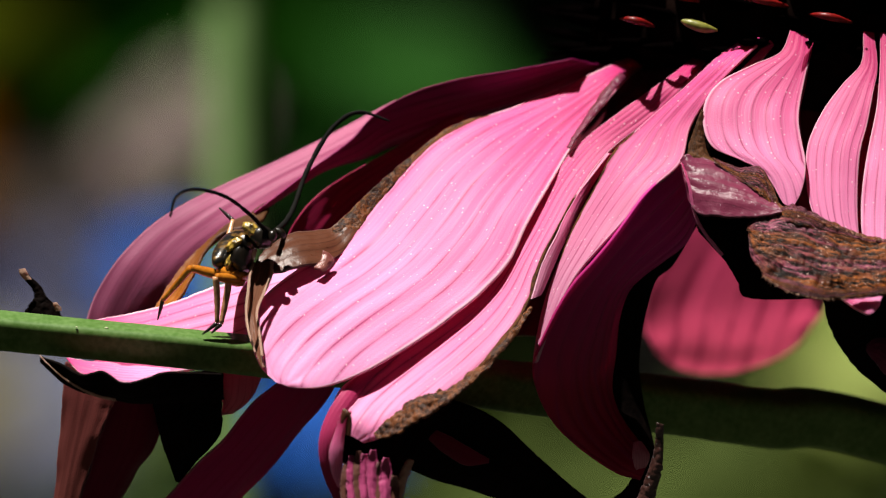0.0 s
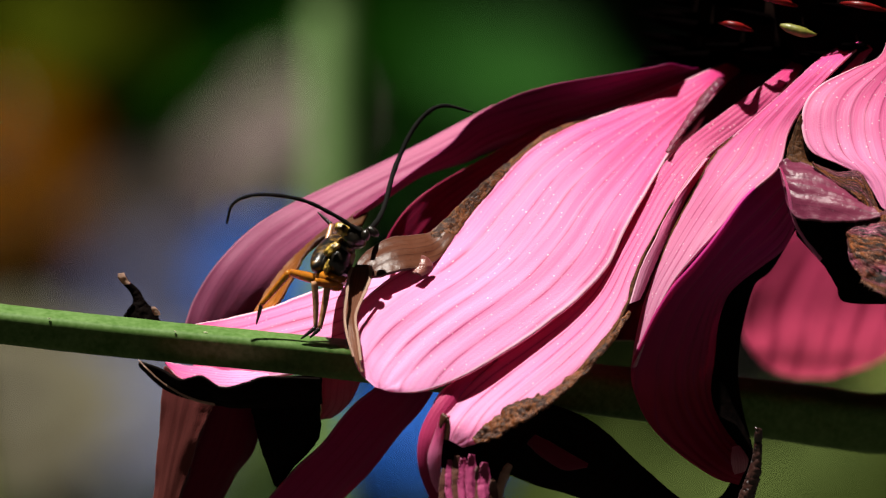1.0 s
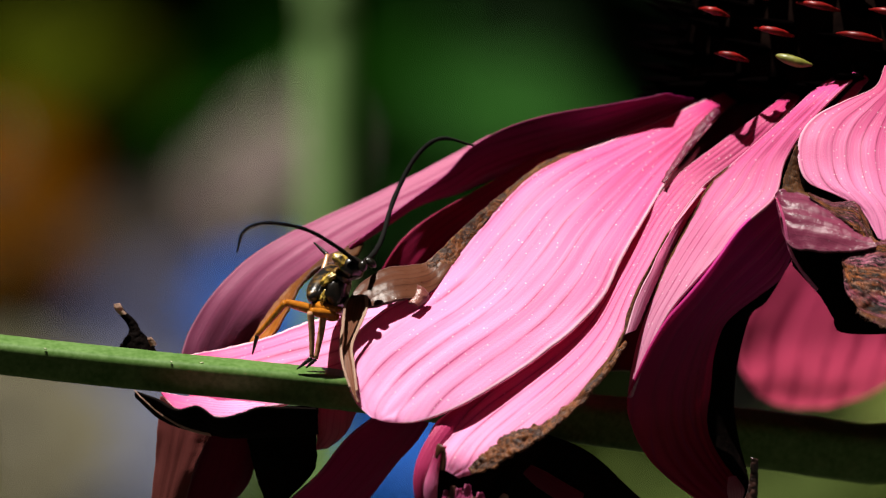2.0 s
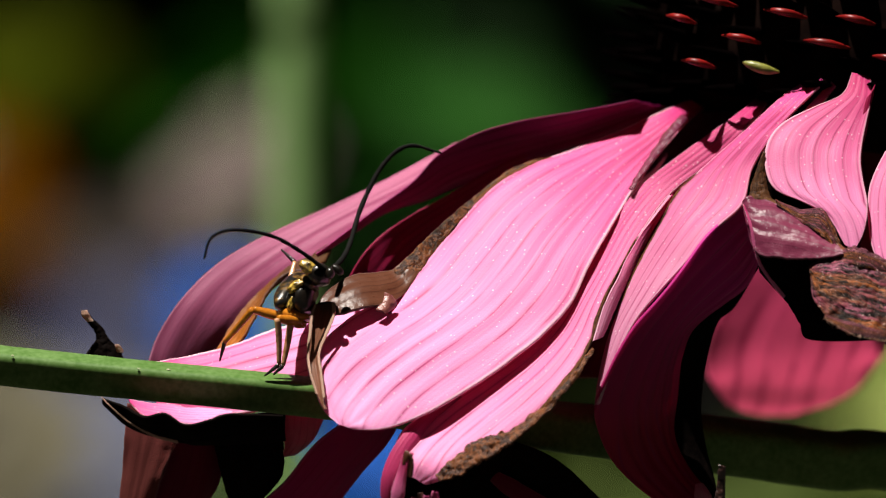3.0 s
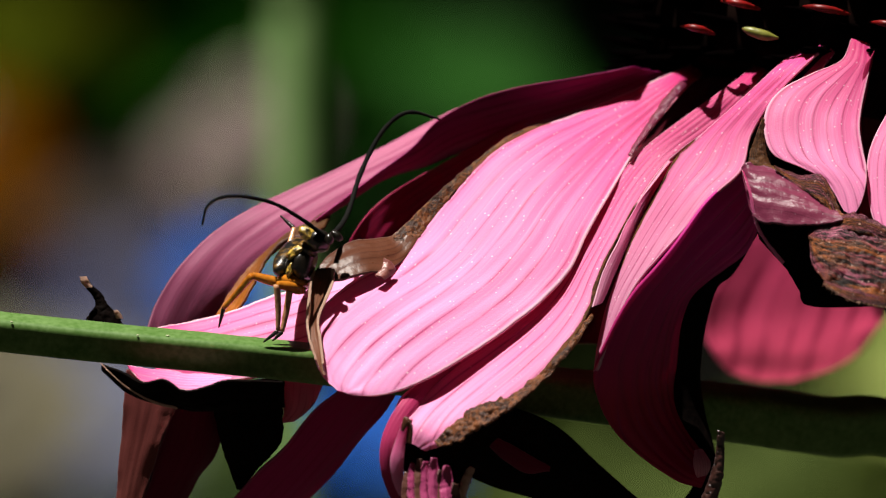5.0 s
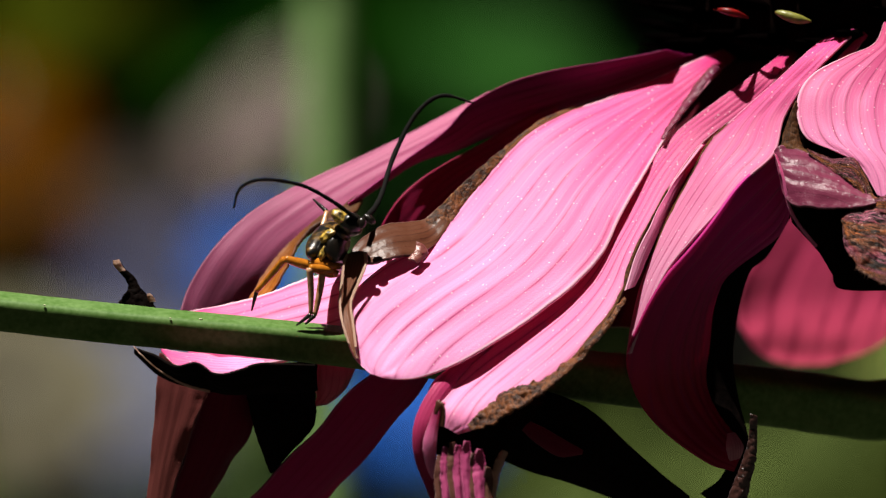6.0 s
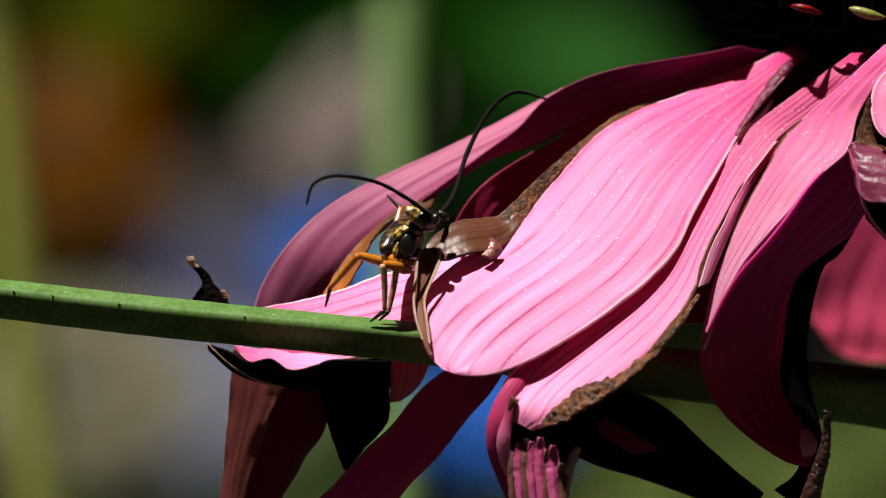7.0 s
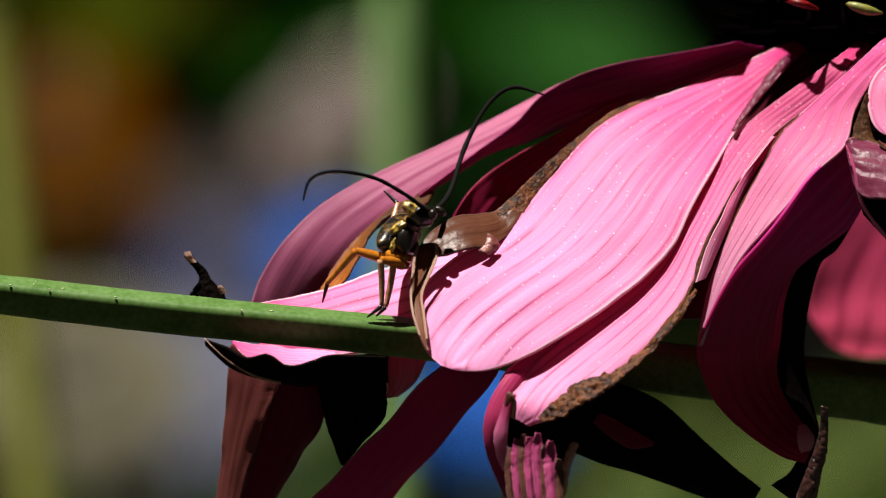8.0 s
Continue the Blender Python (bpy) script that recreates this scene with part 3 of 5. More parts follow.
blade([(-29.3, -13, -7.86), (-27.63, -13.4, -8.43), (-26.2, -15.2, -9.14), (-24.67, -15.4, -8.81), (-23.31, -15.6, -9.71), (-21.4, -15.2, -9.31), (-19.86, -14.6, -8.91), (-16.12, -13.4, -9.09)],
      [(-29.26, -12, -8.2), (-27.68, -12.4, -9.68), (-25.68, -12.8, -10.58), (-23.82, -13, -10.99), (-22.38, -13.2, -11.15), (-20.74, -13, -11.15), (-18.69, -12.6, -11.08), (-16, -11.6, -10.93)],
      flower, BLACK_SHADE_DRY, bulge=0.1, seed=6.3, ragged=0.03, nu=120, name="petal_tip", label="torn black petal end")
blade([(-29.36, -13.4, -7.69), (-28.44, -13.6, -8.67), (-27.09, -13.6, -9.66), (-25.44, -13.8, -10.48), (-23.78, -14, -10.89)],
      [(-29.19, -13.4, -7.94), (-28.24, -13.6, -8.84), (-26.96, -13.6, -9.87), (-25.35, -13.8, -10.68), (-23.74, -14, -11.09)],
      flower, PALE_DRY, bulge=0.1, seed=6.4, thick=0.08, ragged=0.2, nu=50, nv=7, name="petal_rim", label="pale thin rim of a dry petal")
blade([(-27.76, -5, -8.29), (-27.98, -4.8, -10.8), (-28.2, -4.4, -13.52), (-28.43, -4, -16.24), (-28.7, -3.6, -18.55), (-29.09, -3.2, -21.28)],
      [(-23.66, -6.5, -9.11), (-24.28, -6.6, -11.27), (-25.29, -6.2, -13.89), (-26.15, -5.6, -16.28), (-26.84, -5, -18.71), (-27.7, -4.4, -21.24)],
      flower, RUSSET, bulge=0.18, seed=2.2, ragged=0.03, label="brown and mauve hanging petal")
blade([(-24.08, -6.4, -9.11), (-24.47, -6, -11.4), (-25.37, -5.4, -13.91), (-26.15, -4.6, -16.31), (-26.89, -3.8, -18.54), (-27.85, -3, -21.28)],
      [(-20.21, -4, -9.14), (-20.73, -3.4, -11.45), (-21.26, -2.4, -14.19), (-22.64, -1.4, -16.39), (-24.01, -0.6, -18.64), (-25.6, 0.4, -21.4)],
      flower, MAROON_DEEP_SHADE, bulge=0.16, seed=2.9, label="hanging petal with shade put into its dark maroon")
blade([(-21.7, -6.5, -9.11), (-21.32, -5.5, -11.41), (-20.82, -4.4, -13.93), (-20.23, -3.4, -15.75), (-19.75, -2.6, -17.2)],
      [(-16.13, -6.5, -8.69), (-16.33, -5.5, -11.41), (-16.52, -4.4, -13.64), (-18.34, -3.4, -15.75), (-19.5, -2.6, -17.2)],
      flower, BLACK_SHADE_DRY, bulge=0.2, seed=4.4, ragged=0.03, label="petal with shade put into its black colour")
blade([(-16.87, -4, -8.73), (-16.61, -4.2, -10.39), (-16.23, -4.4, -11.43), (-16.35, -4.6, -12.26)],
      [(-13.11, -4, -8.73), (-13.43, -4.4, -9.64), (-14.13, -4.8, -11.01), (-15.51, -4.8, -12.17)],
      flower, DUSTY, bulge=0.15, seed=4.9, label="dusty pink petal end")
blade([(-10.97, -7, -8.27), (-12.22, -6.6, -9.94), (-14.11, -6, -11.69), (-16.08, -5.2, -13.92), (-18.44, -4.4, -16.31), (-20.85, -3.4, -18.68), (-23.4, -2.4, -21.3)],
      [(-7.68, -4, -8.93), (-8.31, -3.6, -10.4), (-9.79, -2.8, -12.42), (-11.69, -1.8, -14.7), (-14.1, -0.8, -17.5), (-16.06, 0.4, -19.63), (-18.28, 1.6, -21.86)],
      flower, PLUM_SHADE, bulge=0.14, seed=7.7, label="strap-shaped petal, its shade coloured maroon")
# petal back lying in shadow, which its black colour stands for
blade([(-3.5, -6, -10.36), (0.25, -5.4, -11), (3.59, -4.6, -12.26), (6.1, -3.6, -14.5), (8.62, -2.6, -16.69), (11.36, -1.6, -19.03)],
      [(-5.59, -4, -13.32), (-3.51, -3, -15.64), (-0.59, -2, -16.96), (2.77, -1, -18.08), (6.13, 0, -19.28), (9.93, 1, -20.79)],
      flower, BLACK_SHADE_DRY, bulge=0.2, seed=9.3, label="petal with shade put into its black colour")
blade([(-1.75, -5.6, -13.12), (-0.79, -5.4, -13.2), (0.46, -5.2, -13.79), (1.92, -4.8, -14.63), (3.42, -4.4, -15.48)],
      [(-1.67, -5.6, -13.28), (-0.67, -4.8, -14.3), (0.33, -4.6, -15.14), (1.71, -4.2, -15.9), (3.34, -4.2, -15.73)],
      flower, MAROON_DEEP_SHADE, bulge=0.3, seed=9.4, name="petal_fold", label="dark red patch laid on a black petal")
# black sheet in place of the shadowed cavity under the petal end
blade([(-7.6, -11, -12.34), (-7.39, -11, -14.41), (-7.18, -11, -16.47), (-6.98, -11, -18.53), (-6.98, -11, -21.01)],
      [(0.66, -11, -10.28), (0.25, -11, -12.34), (-2.02, -11, -14.82), (-2.85, -11, -16.88), (-3.47, -11, -21.01)],
      flower, BLACK_SHADE_DRY, bulge=0.1, seed=9.5, ragged=0.06, label="petal with shade put into its black colour")
# added petals that keep sun off the stem; dark colour stands for gap shade
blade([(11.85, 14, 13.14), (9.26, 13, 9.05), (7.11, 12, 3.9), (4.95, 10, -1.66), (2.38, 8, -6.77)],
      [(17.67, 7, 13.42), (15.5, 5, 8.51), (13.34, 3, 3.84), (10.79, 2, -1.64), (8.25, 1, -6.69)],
      flower, SHADE, bulge=0.1, seed=18.5, label="dark petal added under the others to shade the stem and fill gaps")
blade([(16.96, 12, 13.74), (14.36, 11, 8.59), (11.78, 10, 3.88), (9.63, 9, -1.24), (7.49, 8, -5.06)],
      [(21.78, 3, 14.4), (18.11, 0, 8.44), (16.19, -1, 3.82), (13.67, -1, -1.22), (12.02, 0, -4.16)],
      flower, SHADE, bulge=0.1, seed=17.5, label="dark petal added under the others to shade the stem and fill gaps")
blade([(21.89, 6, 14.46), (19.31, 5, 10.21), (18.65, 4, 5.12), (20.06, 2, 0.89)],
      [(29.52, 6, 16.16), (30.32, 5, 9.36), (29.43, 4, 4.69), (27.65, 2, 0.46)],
      flower, SHADE, bulge=0.1, seed=19.5, label="dark petal added under the others to shade the stem and fill gaps")
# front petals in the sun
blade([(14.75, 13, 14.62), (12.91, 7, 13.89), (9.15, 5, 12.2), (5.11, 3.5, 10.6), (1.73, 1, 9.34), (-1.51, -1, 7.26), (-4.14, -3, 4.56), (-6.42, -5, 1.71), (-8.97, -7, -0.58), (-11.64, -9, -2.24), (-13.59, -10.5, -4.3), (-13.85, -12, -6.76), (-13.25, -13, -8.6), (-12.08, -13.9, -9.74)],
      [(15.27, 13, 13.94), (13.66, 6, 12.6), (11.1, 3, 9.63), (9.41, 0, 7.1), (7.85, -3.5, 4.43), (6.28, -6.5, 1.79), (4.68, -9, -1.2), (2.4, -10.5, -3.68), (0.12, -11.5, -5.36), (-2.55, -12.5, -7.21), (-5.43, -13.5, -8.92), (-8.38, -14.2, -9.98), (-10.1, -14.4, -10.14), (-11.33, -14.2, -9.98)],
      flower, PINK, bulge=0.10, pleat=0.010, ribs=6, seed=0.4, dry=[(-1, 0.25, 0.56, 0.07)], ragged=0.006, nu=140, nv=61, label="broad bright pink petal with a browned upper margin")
blade([(19, 6, 14.46), (17.15, 0.4, 12.99), (13.6, -0.6, 10.45), (10.53, -0.8, 8.01), (8.42, -2, 5.49), (6.72, -4.4, 2.54), (4.82, -6.6, -0.37), (2.74, -7.8, -3.07), (0.25, -8.4, -4.93), (-2.86, -9, -6.92), (-5.54, -10, -8.56), (-7.38, -11.8, -10.27), (-7.97, -14, -11.79), (-7.3, -15, -13.25)],
      [(19.85, 6, 14.21), (18.39, -0.4, 12.55), (15.97, -1.4, 10.02), (12.18, -2.4, 7.07), (9.92, -5, 4.13), (8.47, -7.4, 1.49), (7.2, -9.4, -1.12), (6.35, -11.2, -3.67), (5.02, -12.8, -6.21), (3.04, -13.9, -8.46), (0.45, -14.9, -10.71), (-1.88, -15.6, -12.33), (-3.85, -15.8, -13.48), (-5.7, -15.4, -14.06)],
      flower, PALE_PINK, bulge=0.12, pleat=0.018, ribs=5, seed=0.9, dry=[(1, 0.30, 0.78, 0.12), (1, 0.76, 0.93, 0.30)], ragged=0.015, nu=140, nv=55, label="pink petal with a crumbling brown edge")
blade([(22.51, 2, 15.55), (20.25, -2.6, 14.02), (17.17, -3.4, 11.24), (14.46, -3.4, 8.82), (12.57, -4, 7.14), (11.38, -5.2, 4.83), (9.9, -6.5, 1.91), (8.63, -8, -0.87), (7.62, -9, -3.48), (6.99, -10, -6.16), (6.65, -10.6, -8.43)],
      [(24.36, 2, 15.97), (22.66, -3.2, 14.42), (19.94, -4.6, 11.64), (18.24, -5.4, 9.12), (17.49, -7, 6.19), (15.17, -8.6, 4.19), (13.08, -9.5, 1.99), (11.2, -10.4, -0.29), (9.41, -11, -2.64), (7.88, -11.3, -5.4), (6.85, -11.2, -8.21)],
      flower, FADING, bulge=0.12, seed=1.9, pleat=0.022, ribs=4, nu=110, dry=[(-1, 0.30, 0.72, 0.10)], label="pale sunlit fold of a drooping petal")
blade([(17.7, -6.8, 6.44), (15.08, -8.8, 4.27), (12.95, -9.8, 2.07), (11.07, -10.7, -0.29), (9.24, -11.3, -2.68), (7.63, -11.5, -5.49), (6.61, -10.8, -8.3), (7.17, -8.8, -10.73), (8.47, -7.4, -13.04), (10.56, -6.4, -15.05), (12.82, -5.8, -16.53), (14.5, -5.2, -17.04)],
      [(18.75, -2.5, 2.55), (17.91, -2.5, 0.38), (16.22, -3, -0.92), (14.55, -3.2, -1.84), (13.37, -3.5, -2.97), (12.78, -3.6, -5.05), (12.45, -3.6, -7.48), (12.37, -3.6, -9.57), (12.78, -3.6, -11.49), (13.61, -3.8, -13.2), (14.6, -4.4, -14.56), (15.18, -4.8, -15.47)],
      flower, PINK_TO_SHADE, bulge=0.22, pleat=0.035, ribs=6, seed=1.3, nu=120, nv=55, label="narrow drooping petal, pink above, its shaded lower part coloured maroon")
# the underside's shade, made as a black blade
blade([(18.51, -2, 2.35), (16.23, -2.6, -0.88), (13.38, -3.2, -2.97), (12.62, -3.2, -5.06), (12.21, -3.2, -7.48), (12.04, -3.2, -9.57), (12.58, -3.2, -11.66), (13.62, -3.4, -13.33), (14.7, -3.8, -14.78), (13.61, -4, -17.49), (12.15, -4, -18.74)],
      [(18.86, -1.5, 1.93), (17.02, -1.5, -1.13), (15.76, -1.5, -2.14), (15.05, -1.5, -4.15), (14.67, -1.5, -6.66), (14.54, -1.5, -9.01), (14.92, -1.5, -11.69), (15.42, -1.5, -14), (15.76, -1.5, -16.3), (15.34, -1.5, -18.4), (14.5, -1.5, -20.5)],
      flower, BLACK_SHADE_DRY, bulge=0.15, seed=16.5, label="underside of a drooping petal, its shade coloured black")
blade([(12.22, -2.6, 7.07), (9.96, -5.1, 4.13), (8.51, -7.5, 1.49), (7.24, -9.5, -1.12), (6.4, -11.3, -3.67)],
      [(12.57, -1.6, 7.25), (10.86, -3.6, 4.55), (9.57, -6, 1.87), (8.25, -8.2, -0.83), (7.11, -10.2, -3.31)],
      flower, FADING, bulge=0.2, seed=20.5, ragged=0.05, name="petal_fold", label="turned-down shaded side of a petal")
blade([(13.26, 3.4, 13.05), (12.23, 2.4, 12.02), (11.03, 1.2, 10.31), (9.99, -0.4, 8.78), (9.26, -1.6, 7.5)],
      [(13.6, 3.2, 12.8), (12.73, 2, 11.76), (11.44, 0.8, 10.14), (10.32, -0.8, 8.77), (9.43, -1.8, 7.42)],
      flower, GLOSSY, bulge=0.4, seed=13.5, dry=[(-1, 0, 1, 0.4)], crumple=0.10, ragged=0.1, name="petal_edge", label="thin rolled petal edge")
blade([(17.67, -0.6, 12.89), (16.45, -0.6, 11.63), (15.03, -0.6, 10.54), (13.77, -0.7, 9.61)],
      [(18.3, -0.8, 12.67), (16.95, -0.9, 11.41), (15.35, -1, 10.28), (13.93, -0.9, 9.48)],
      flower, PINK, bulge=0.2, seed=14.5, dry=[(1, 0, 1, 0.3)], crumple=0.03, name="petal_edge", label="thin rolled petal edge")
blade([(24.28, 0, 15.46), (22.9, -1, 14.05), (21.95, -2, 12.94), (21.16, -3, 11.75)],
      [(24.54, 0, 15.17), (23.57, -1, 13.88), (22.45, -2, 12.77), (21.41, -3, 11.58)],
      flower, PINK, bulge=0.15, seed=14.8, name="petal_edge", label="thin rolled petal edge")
blade([(25.67, -3.2, 16.09), (24.87, -4.4, 14.48), (22.75, -5.2, 13.5), (20.47, -6.2, 12.31), (19.31, -7.2, 10.84), (19.12, -8.2, 8.96), (19.79, -9.2, 7.41), (21.83, -10, 6.49), (23.54, -10.6, 5.49), (24.83, -11.4, 3.34)],
      [(27, -3.2, 15.68), (27.03, -4.4, 14.23), (26.65, -5.6, 12.53), (26.27, -6.8, 10.85), (26.09, -8, 9.37), (26.26, -9, 7.91), (26.5, -10, 6.45), (26.43, -10.7, 5.2), (26.08, -11.2, 3.96), (25.49, -11.6, 2.97)],
      flower, PALE_PINK, bulge=0.08, seed=2.4, ruffle=0.0, nu=110, nv=55, label="short pink petal folded at its end")
blade([(26.68, -4.8, 14.22), (26.14, -5.8, 12.11), (25.75, -7.2, 10.01), (25.78, -8.6, 8.12), (26.21, -10, 6.45)],
      [(27.3, -4, 15.24), (26.8, -5, 12.55), (26.26, -6, 10.03), (26.4, -7.5, 7.72), (26.59, -9, 6.25)],
      flower, MAROON_SHADE, bulge=0.2, seed=2.5, thick=0.1, name="petal_edge", label="turned-back petal edge, its shade coloured maroon")
blade([(31.1, -3.2, 16.05), (30.86, -4.6, 13.72), (29.4, -5.6, 12.03), (27.93, -6.8, 10.02), (26.83, -8.2, 7.71), (26.61, -9.4, 5.42), (26.85, -10.6, 3.14), (27.72, -11.4, 1.36), (29.1, -11.9, 0.37)],
      [(31.85, -3.2, 15.93), (32.03, -4.6, 13.47), (31.67, -6, 11.49), (31.18, -7.4, 9.18), (30.57, -8.8, 7.08), (30.31, -10, 4.59), (30.26, -11, 2.11), (30.34, -11.8, 0.37), (30.41, -12.1, -0.21)],
      flower, PALE_PINK, bulge=0.12, seed=2.7, label="pale pink petal with dark veins")
blade([(32.35, -3.2, 15.93), (32.24, -4.6, 13.39), (31.95, -6.2, 10.44), (31.28, -8, 7.51), (30.74, -9.6, 4.59), (30.55, -11, 1.69), (30.83, -12, -0.16)],
      [(33.27, -3.2, 15.93), (34.03, -4.6, 13.39), (35.11, -6.2, 10.44), (35.71, -8, 7.51), (35.75, -9.6, 4.59), (35.54, -11, 1.69), (34.87, -12, -0.37)],
      flower, PALE_PINK, bulge=0.15, seed=2.8, label="pale pink petal with dark veins")
# strip set behind the gap, maroon in place of shade
blade([(31.39, -4, 12.15), (30.63, -6, 7.53), (30.2, -8, 3.77), (30.1, -10, 0.04)],
      [(32.65, -4, 12.15), (32.13, -6, 7.53), (31.36, -8, 3.77), (31.09, -10, 0.04)],
      flower, MAROON_SHADE, bulge=0.1, seed=2.6, label="petal behind the pale pink ones, coloured maroon for the gap's shade")
blade([(26.55, -9, 5.09), (26.16, -9.4, 3.97), (25.97, -9.8, 2.32)],
      [(26.84, -9, 4.93), (26.98, -9.4, 3.77), (27.13, -9.8, 2.19)],
      flower, RUSSET, bulge=0.1, seed=2.65, name="petal_edge", label="brown sliver of a dried petal")
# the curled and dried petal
# shaded gap above the curl, filled with a black sheet
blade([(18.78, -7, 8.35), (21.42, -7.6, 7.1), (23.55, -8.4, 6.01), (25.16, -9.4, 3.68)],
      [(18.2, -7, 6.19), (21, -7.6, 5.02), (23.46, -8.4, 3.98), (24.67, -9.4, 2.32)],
      flower, BLACK_SHADE_DRY, bulge=0.1, seed=3.7, label="black sheet for the shaded gap behind a curled petal")
blade([(18.96, -8, 10.2), (18.49, -8.4, 9), (18.06, -8.8, 7.71), (17.88, -9.2, 6.67)],
      [(19.08, -8, 10.08), (19.07, -8.2, 8.5), (19.23, -8.6, 7.42), (19.63, -9, 6.42)],
      flower, FOLD_DARK, bulge=0.2, seed=3.8, dry=[(0, 0, 1, 1)], crumple=0.06, ragged=0.08, name="petal_fold", label="brown dried corner of a curled petal")
blade([(17.43, -9.2, 6.5), (18.13, -9.2, 6.91), (19.49, -9.4, 6.75), (21.17, -10, 5.75), (22.71, -10.8, 4.5), (23.83, -11.8, 3.5)],
      [(17.7, -10, 5.42), (18.3, -12, 2.84), (19.93, -12.6, 2.35), (21.72, -13, 2.35), (23.36, -13.2, 2.43), (24.68, -13.2, 2.67)],
      flower, GLOSSY, bulge=0.16, seed=3.5, dry=[(-1, 0.3, 1, 0.12)], crumple=0.05, ragged=0.02, pleat=0.02, label="mauve curled petal edge, glossy")
blade([(19.76, -10, 6.66), (21.64, -10.6, 5.91), (23.16, -11, 5.86), (23.96, -11.6, 4.66), (24.63, -12.4, 3.09), (26.17, -13, 2.59)],
      [(19.92, -10.2, 6.32), (21.55, -11, 5.08), (22.84, -11.8, 4.25), (23.56, -12.4, 3.42), (24.11, -13, 2.59), (25.82, -13.4, 2.1)],
      flower, WITHERED, bulge=0.2, seed=3.9, crumple=0.12, ragged=0.12, pleat=0.0, name="petal_fold", label="brown dried margin of a curled petal")
# black sheet that stands for the dark inside of the curl
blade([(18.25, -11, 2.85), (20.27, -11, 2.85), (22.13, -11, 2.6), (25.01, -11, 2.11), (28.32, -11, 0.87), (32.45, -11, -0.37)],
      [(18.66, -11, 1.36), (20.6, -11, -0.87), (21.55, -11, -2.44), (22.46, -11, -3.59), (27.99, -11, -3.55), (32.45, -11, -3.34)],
      flower, BLACK_SHADE_DRY, bulge=0.1, seed=3.3, label="black sheet for the shade inside a curled petal")
blade([(17.37, -11.2, 6.31), (17.85, -11.8, 4.66), (18.22, -12, 2.68), (18.92, -12, 1.2), (20.28, -12, -0.58)],
      [(17.54, -11.2, 6.15), (18.06, -11.8, 4.66), (18.42, -12, 2.76), (19.12, -12, 1.32), (20.48, -12, -0.37)],
      flower, PALE_PINK, bulge=0.1, seed=3.4, thick=0.08, ragged=0.2, nu=50, nv=7, name="petal_rim", label="pale thin rim of a curled petal")
blade([(22.15, -12.6, 1.77), (23.8, -12.6, 2.51), (25.86, -12.6, 2.84), (28.44, -12.8, 1.61), (30.61, -13, 0.7), (32.74, -13.2, 0.29), (36.03, -13.2, -0.16)],
      [(22.37, -13.4, 0.86), (22.73, -14.8, -1.11), (24.89, -16, -2.74), (27.58, -16.4, -3.48), (30.04, -16.2, -3.4), (32.6, -15.8, -3.24), (35.93, -15, -2.83)],
      flower, WITHERED, bulge=0.14, seed=9.1, crumple=0.2, pleat=0.0, ragged=0.05, nu=190, nv=81, thick=0.3, label="twisted brown dried petal, orange and mauve in streaks")
blade([(24.37, -12.6, 2.84), (25.77, -12.8, 3.09), (28.23, -13, 1.93), (30.69, -13, 0.95), (33.57, -13, 0.37)],
      [(24.36, -13, 2.35), (25.49, -13.6, 1.85), (27.95, -13.6, 1.03), (30.5, -13.6, 0.29), (33.55, -13.4, -0.21)],
      flower, WITHERED, bulge=0.3, seed=7.4, crumple=0.10, pleat=0.0, ragged=0.25, nu=120, nv=21, name="petal_fold", label="crumbling rolled edge of a dried petal")
blade([(23.16, -16.4, -1.76), (25.16, -17.4, -2.41), (27.59, -18, -2.98), (30.05, -17.8, -2.9), (33.35, -17.2, -2.66)],
      [(23.23, -16.6, -2.09), (25.07, -17.8, -3.14), (27.5, -18.2, -3.63), (30.04, -18, -3.55), (33.33, -17.4, -3.23)],
      flower, WITHERED, bulge=0.3, seed=6.4, crumple=0.10, pleat=0.0, ragged=0.25, nu=120, nv=21, name="petal_fold", label="crumbling rolled edge of a dried petal")
# shaded curl of a petal end, coloured black
blade([(27.65, -12, -3.34), (28.29, -11.6, -5.73), (29.55, -11.2, -7.88), (31.3, -10.8, -9.62), (33.51, -10.4, -11.32)],
      [(33.63, -12, -3.34), (35.3, -11.6, -4.91), (36.15, -11.2, -6.97), (37, -10.8, -9.04), (37.85, -10.4, -11.53)],
      flower, BLACK_SHADE_DRY, bulge=0.25, seed=3.6, ragged=0.03, label="curled petal end, its shade put into the black colour")
blade([(28.7, -16.9, -3.31), (29.89, -16.9, -3.31), (31.11, -16.9, -3.31), (31.81, -16.9, -3.31)],
      [(28.85, -17.2, -3.64), (30.05, -17.8, -4.45), (30.86, -17.9, -4.69), (31.54, -17.4, -4.04)],
      flower, PALE_PINK, bulge=0.1, seed=3.65, name="petal_tip", label="pink torn petal end under the dried one")
# mauve piece that stands for the lit patch on this petal end
blade([(30.83, -13.6, -7.03), (31.49, -13.6, -6.54), (32.51, -13.6, -6.62), (33.95, -13.6, -7.36)],
      [(30.9, -13.8, -7.44), (31.36, -14.4, -8.17), (32.17, -14.6, -9.07), (33.49, -14.6, -9.81)],
      flower, GLOSSY, bulge=0.3, seed=3.66, crumple=0.1, name="petal_fold", label="mauve piece for the lit patch on a black petal")
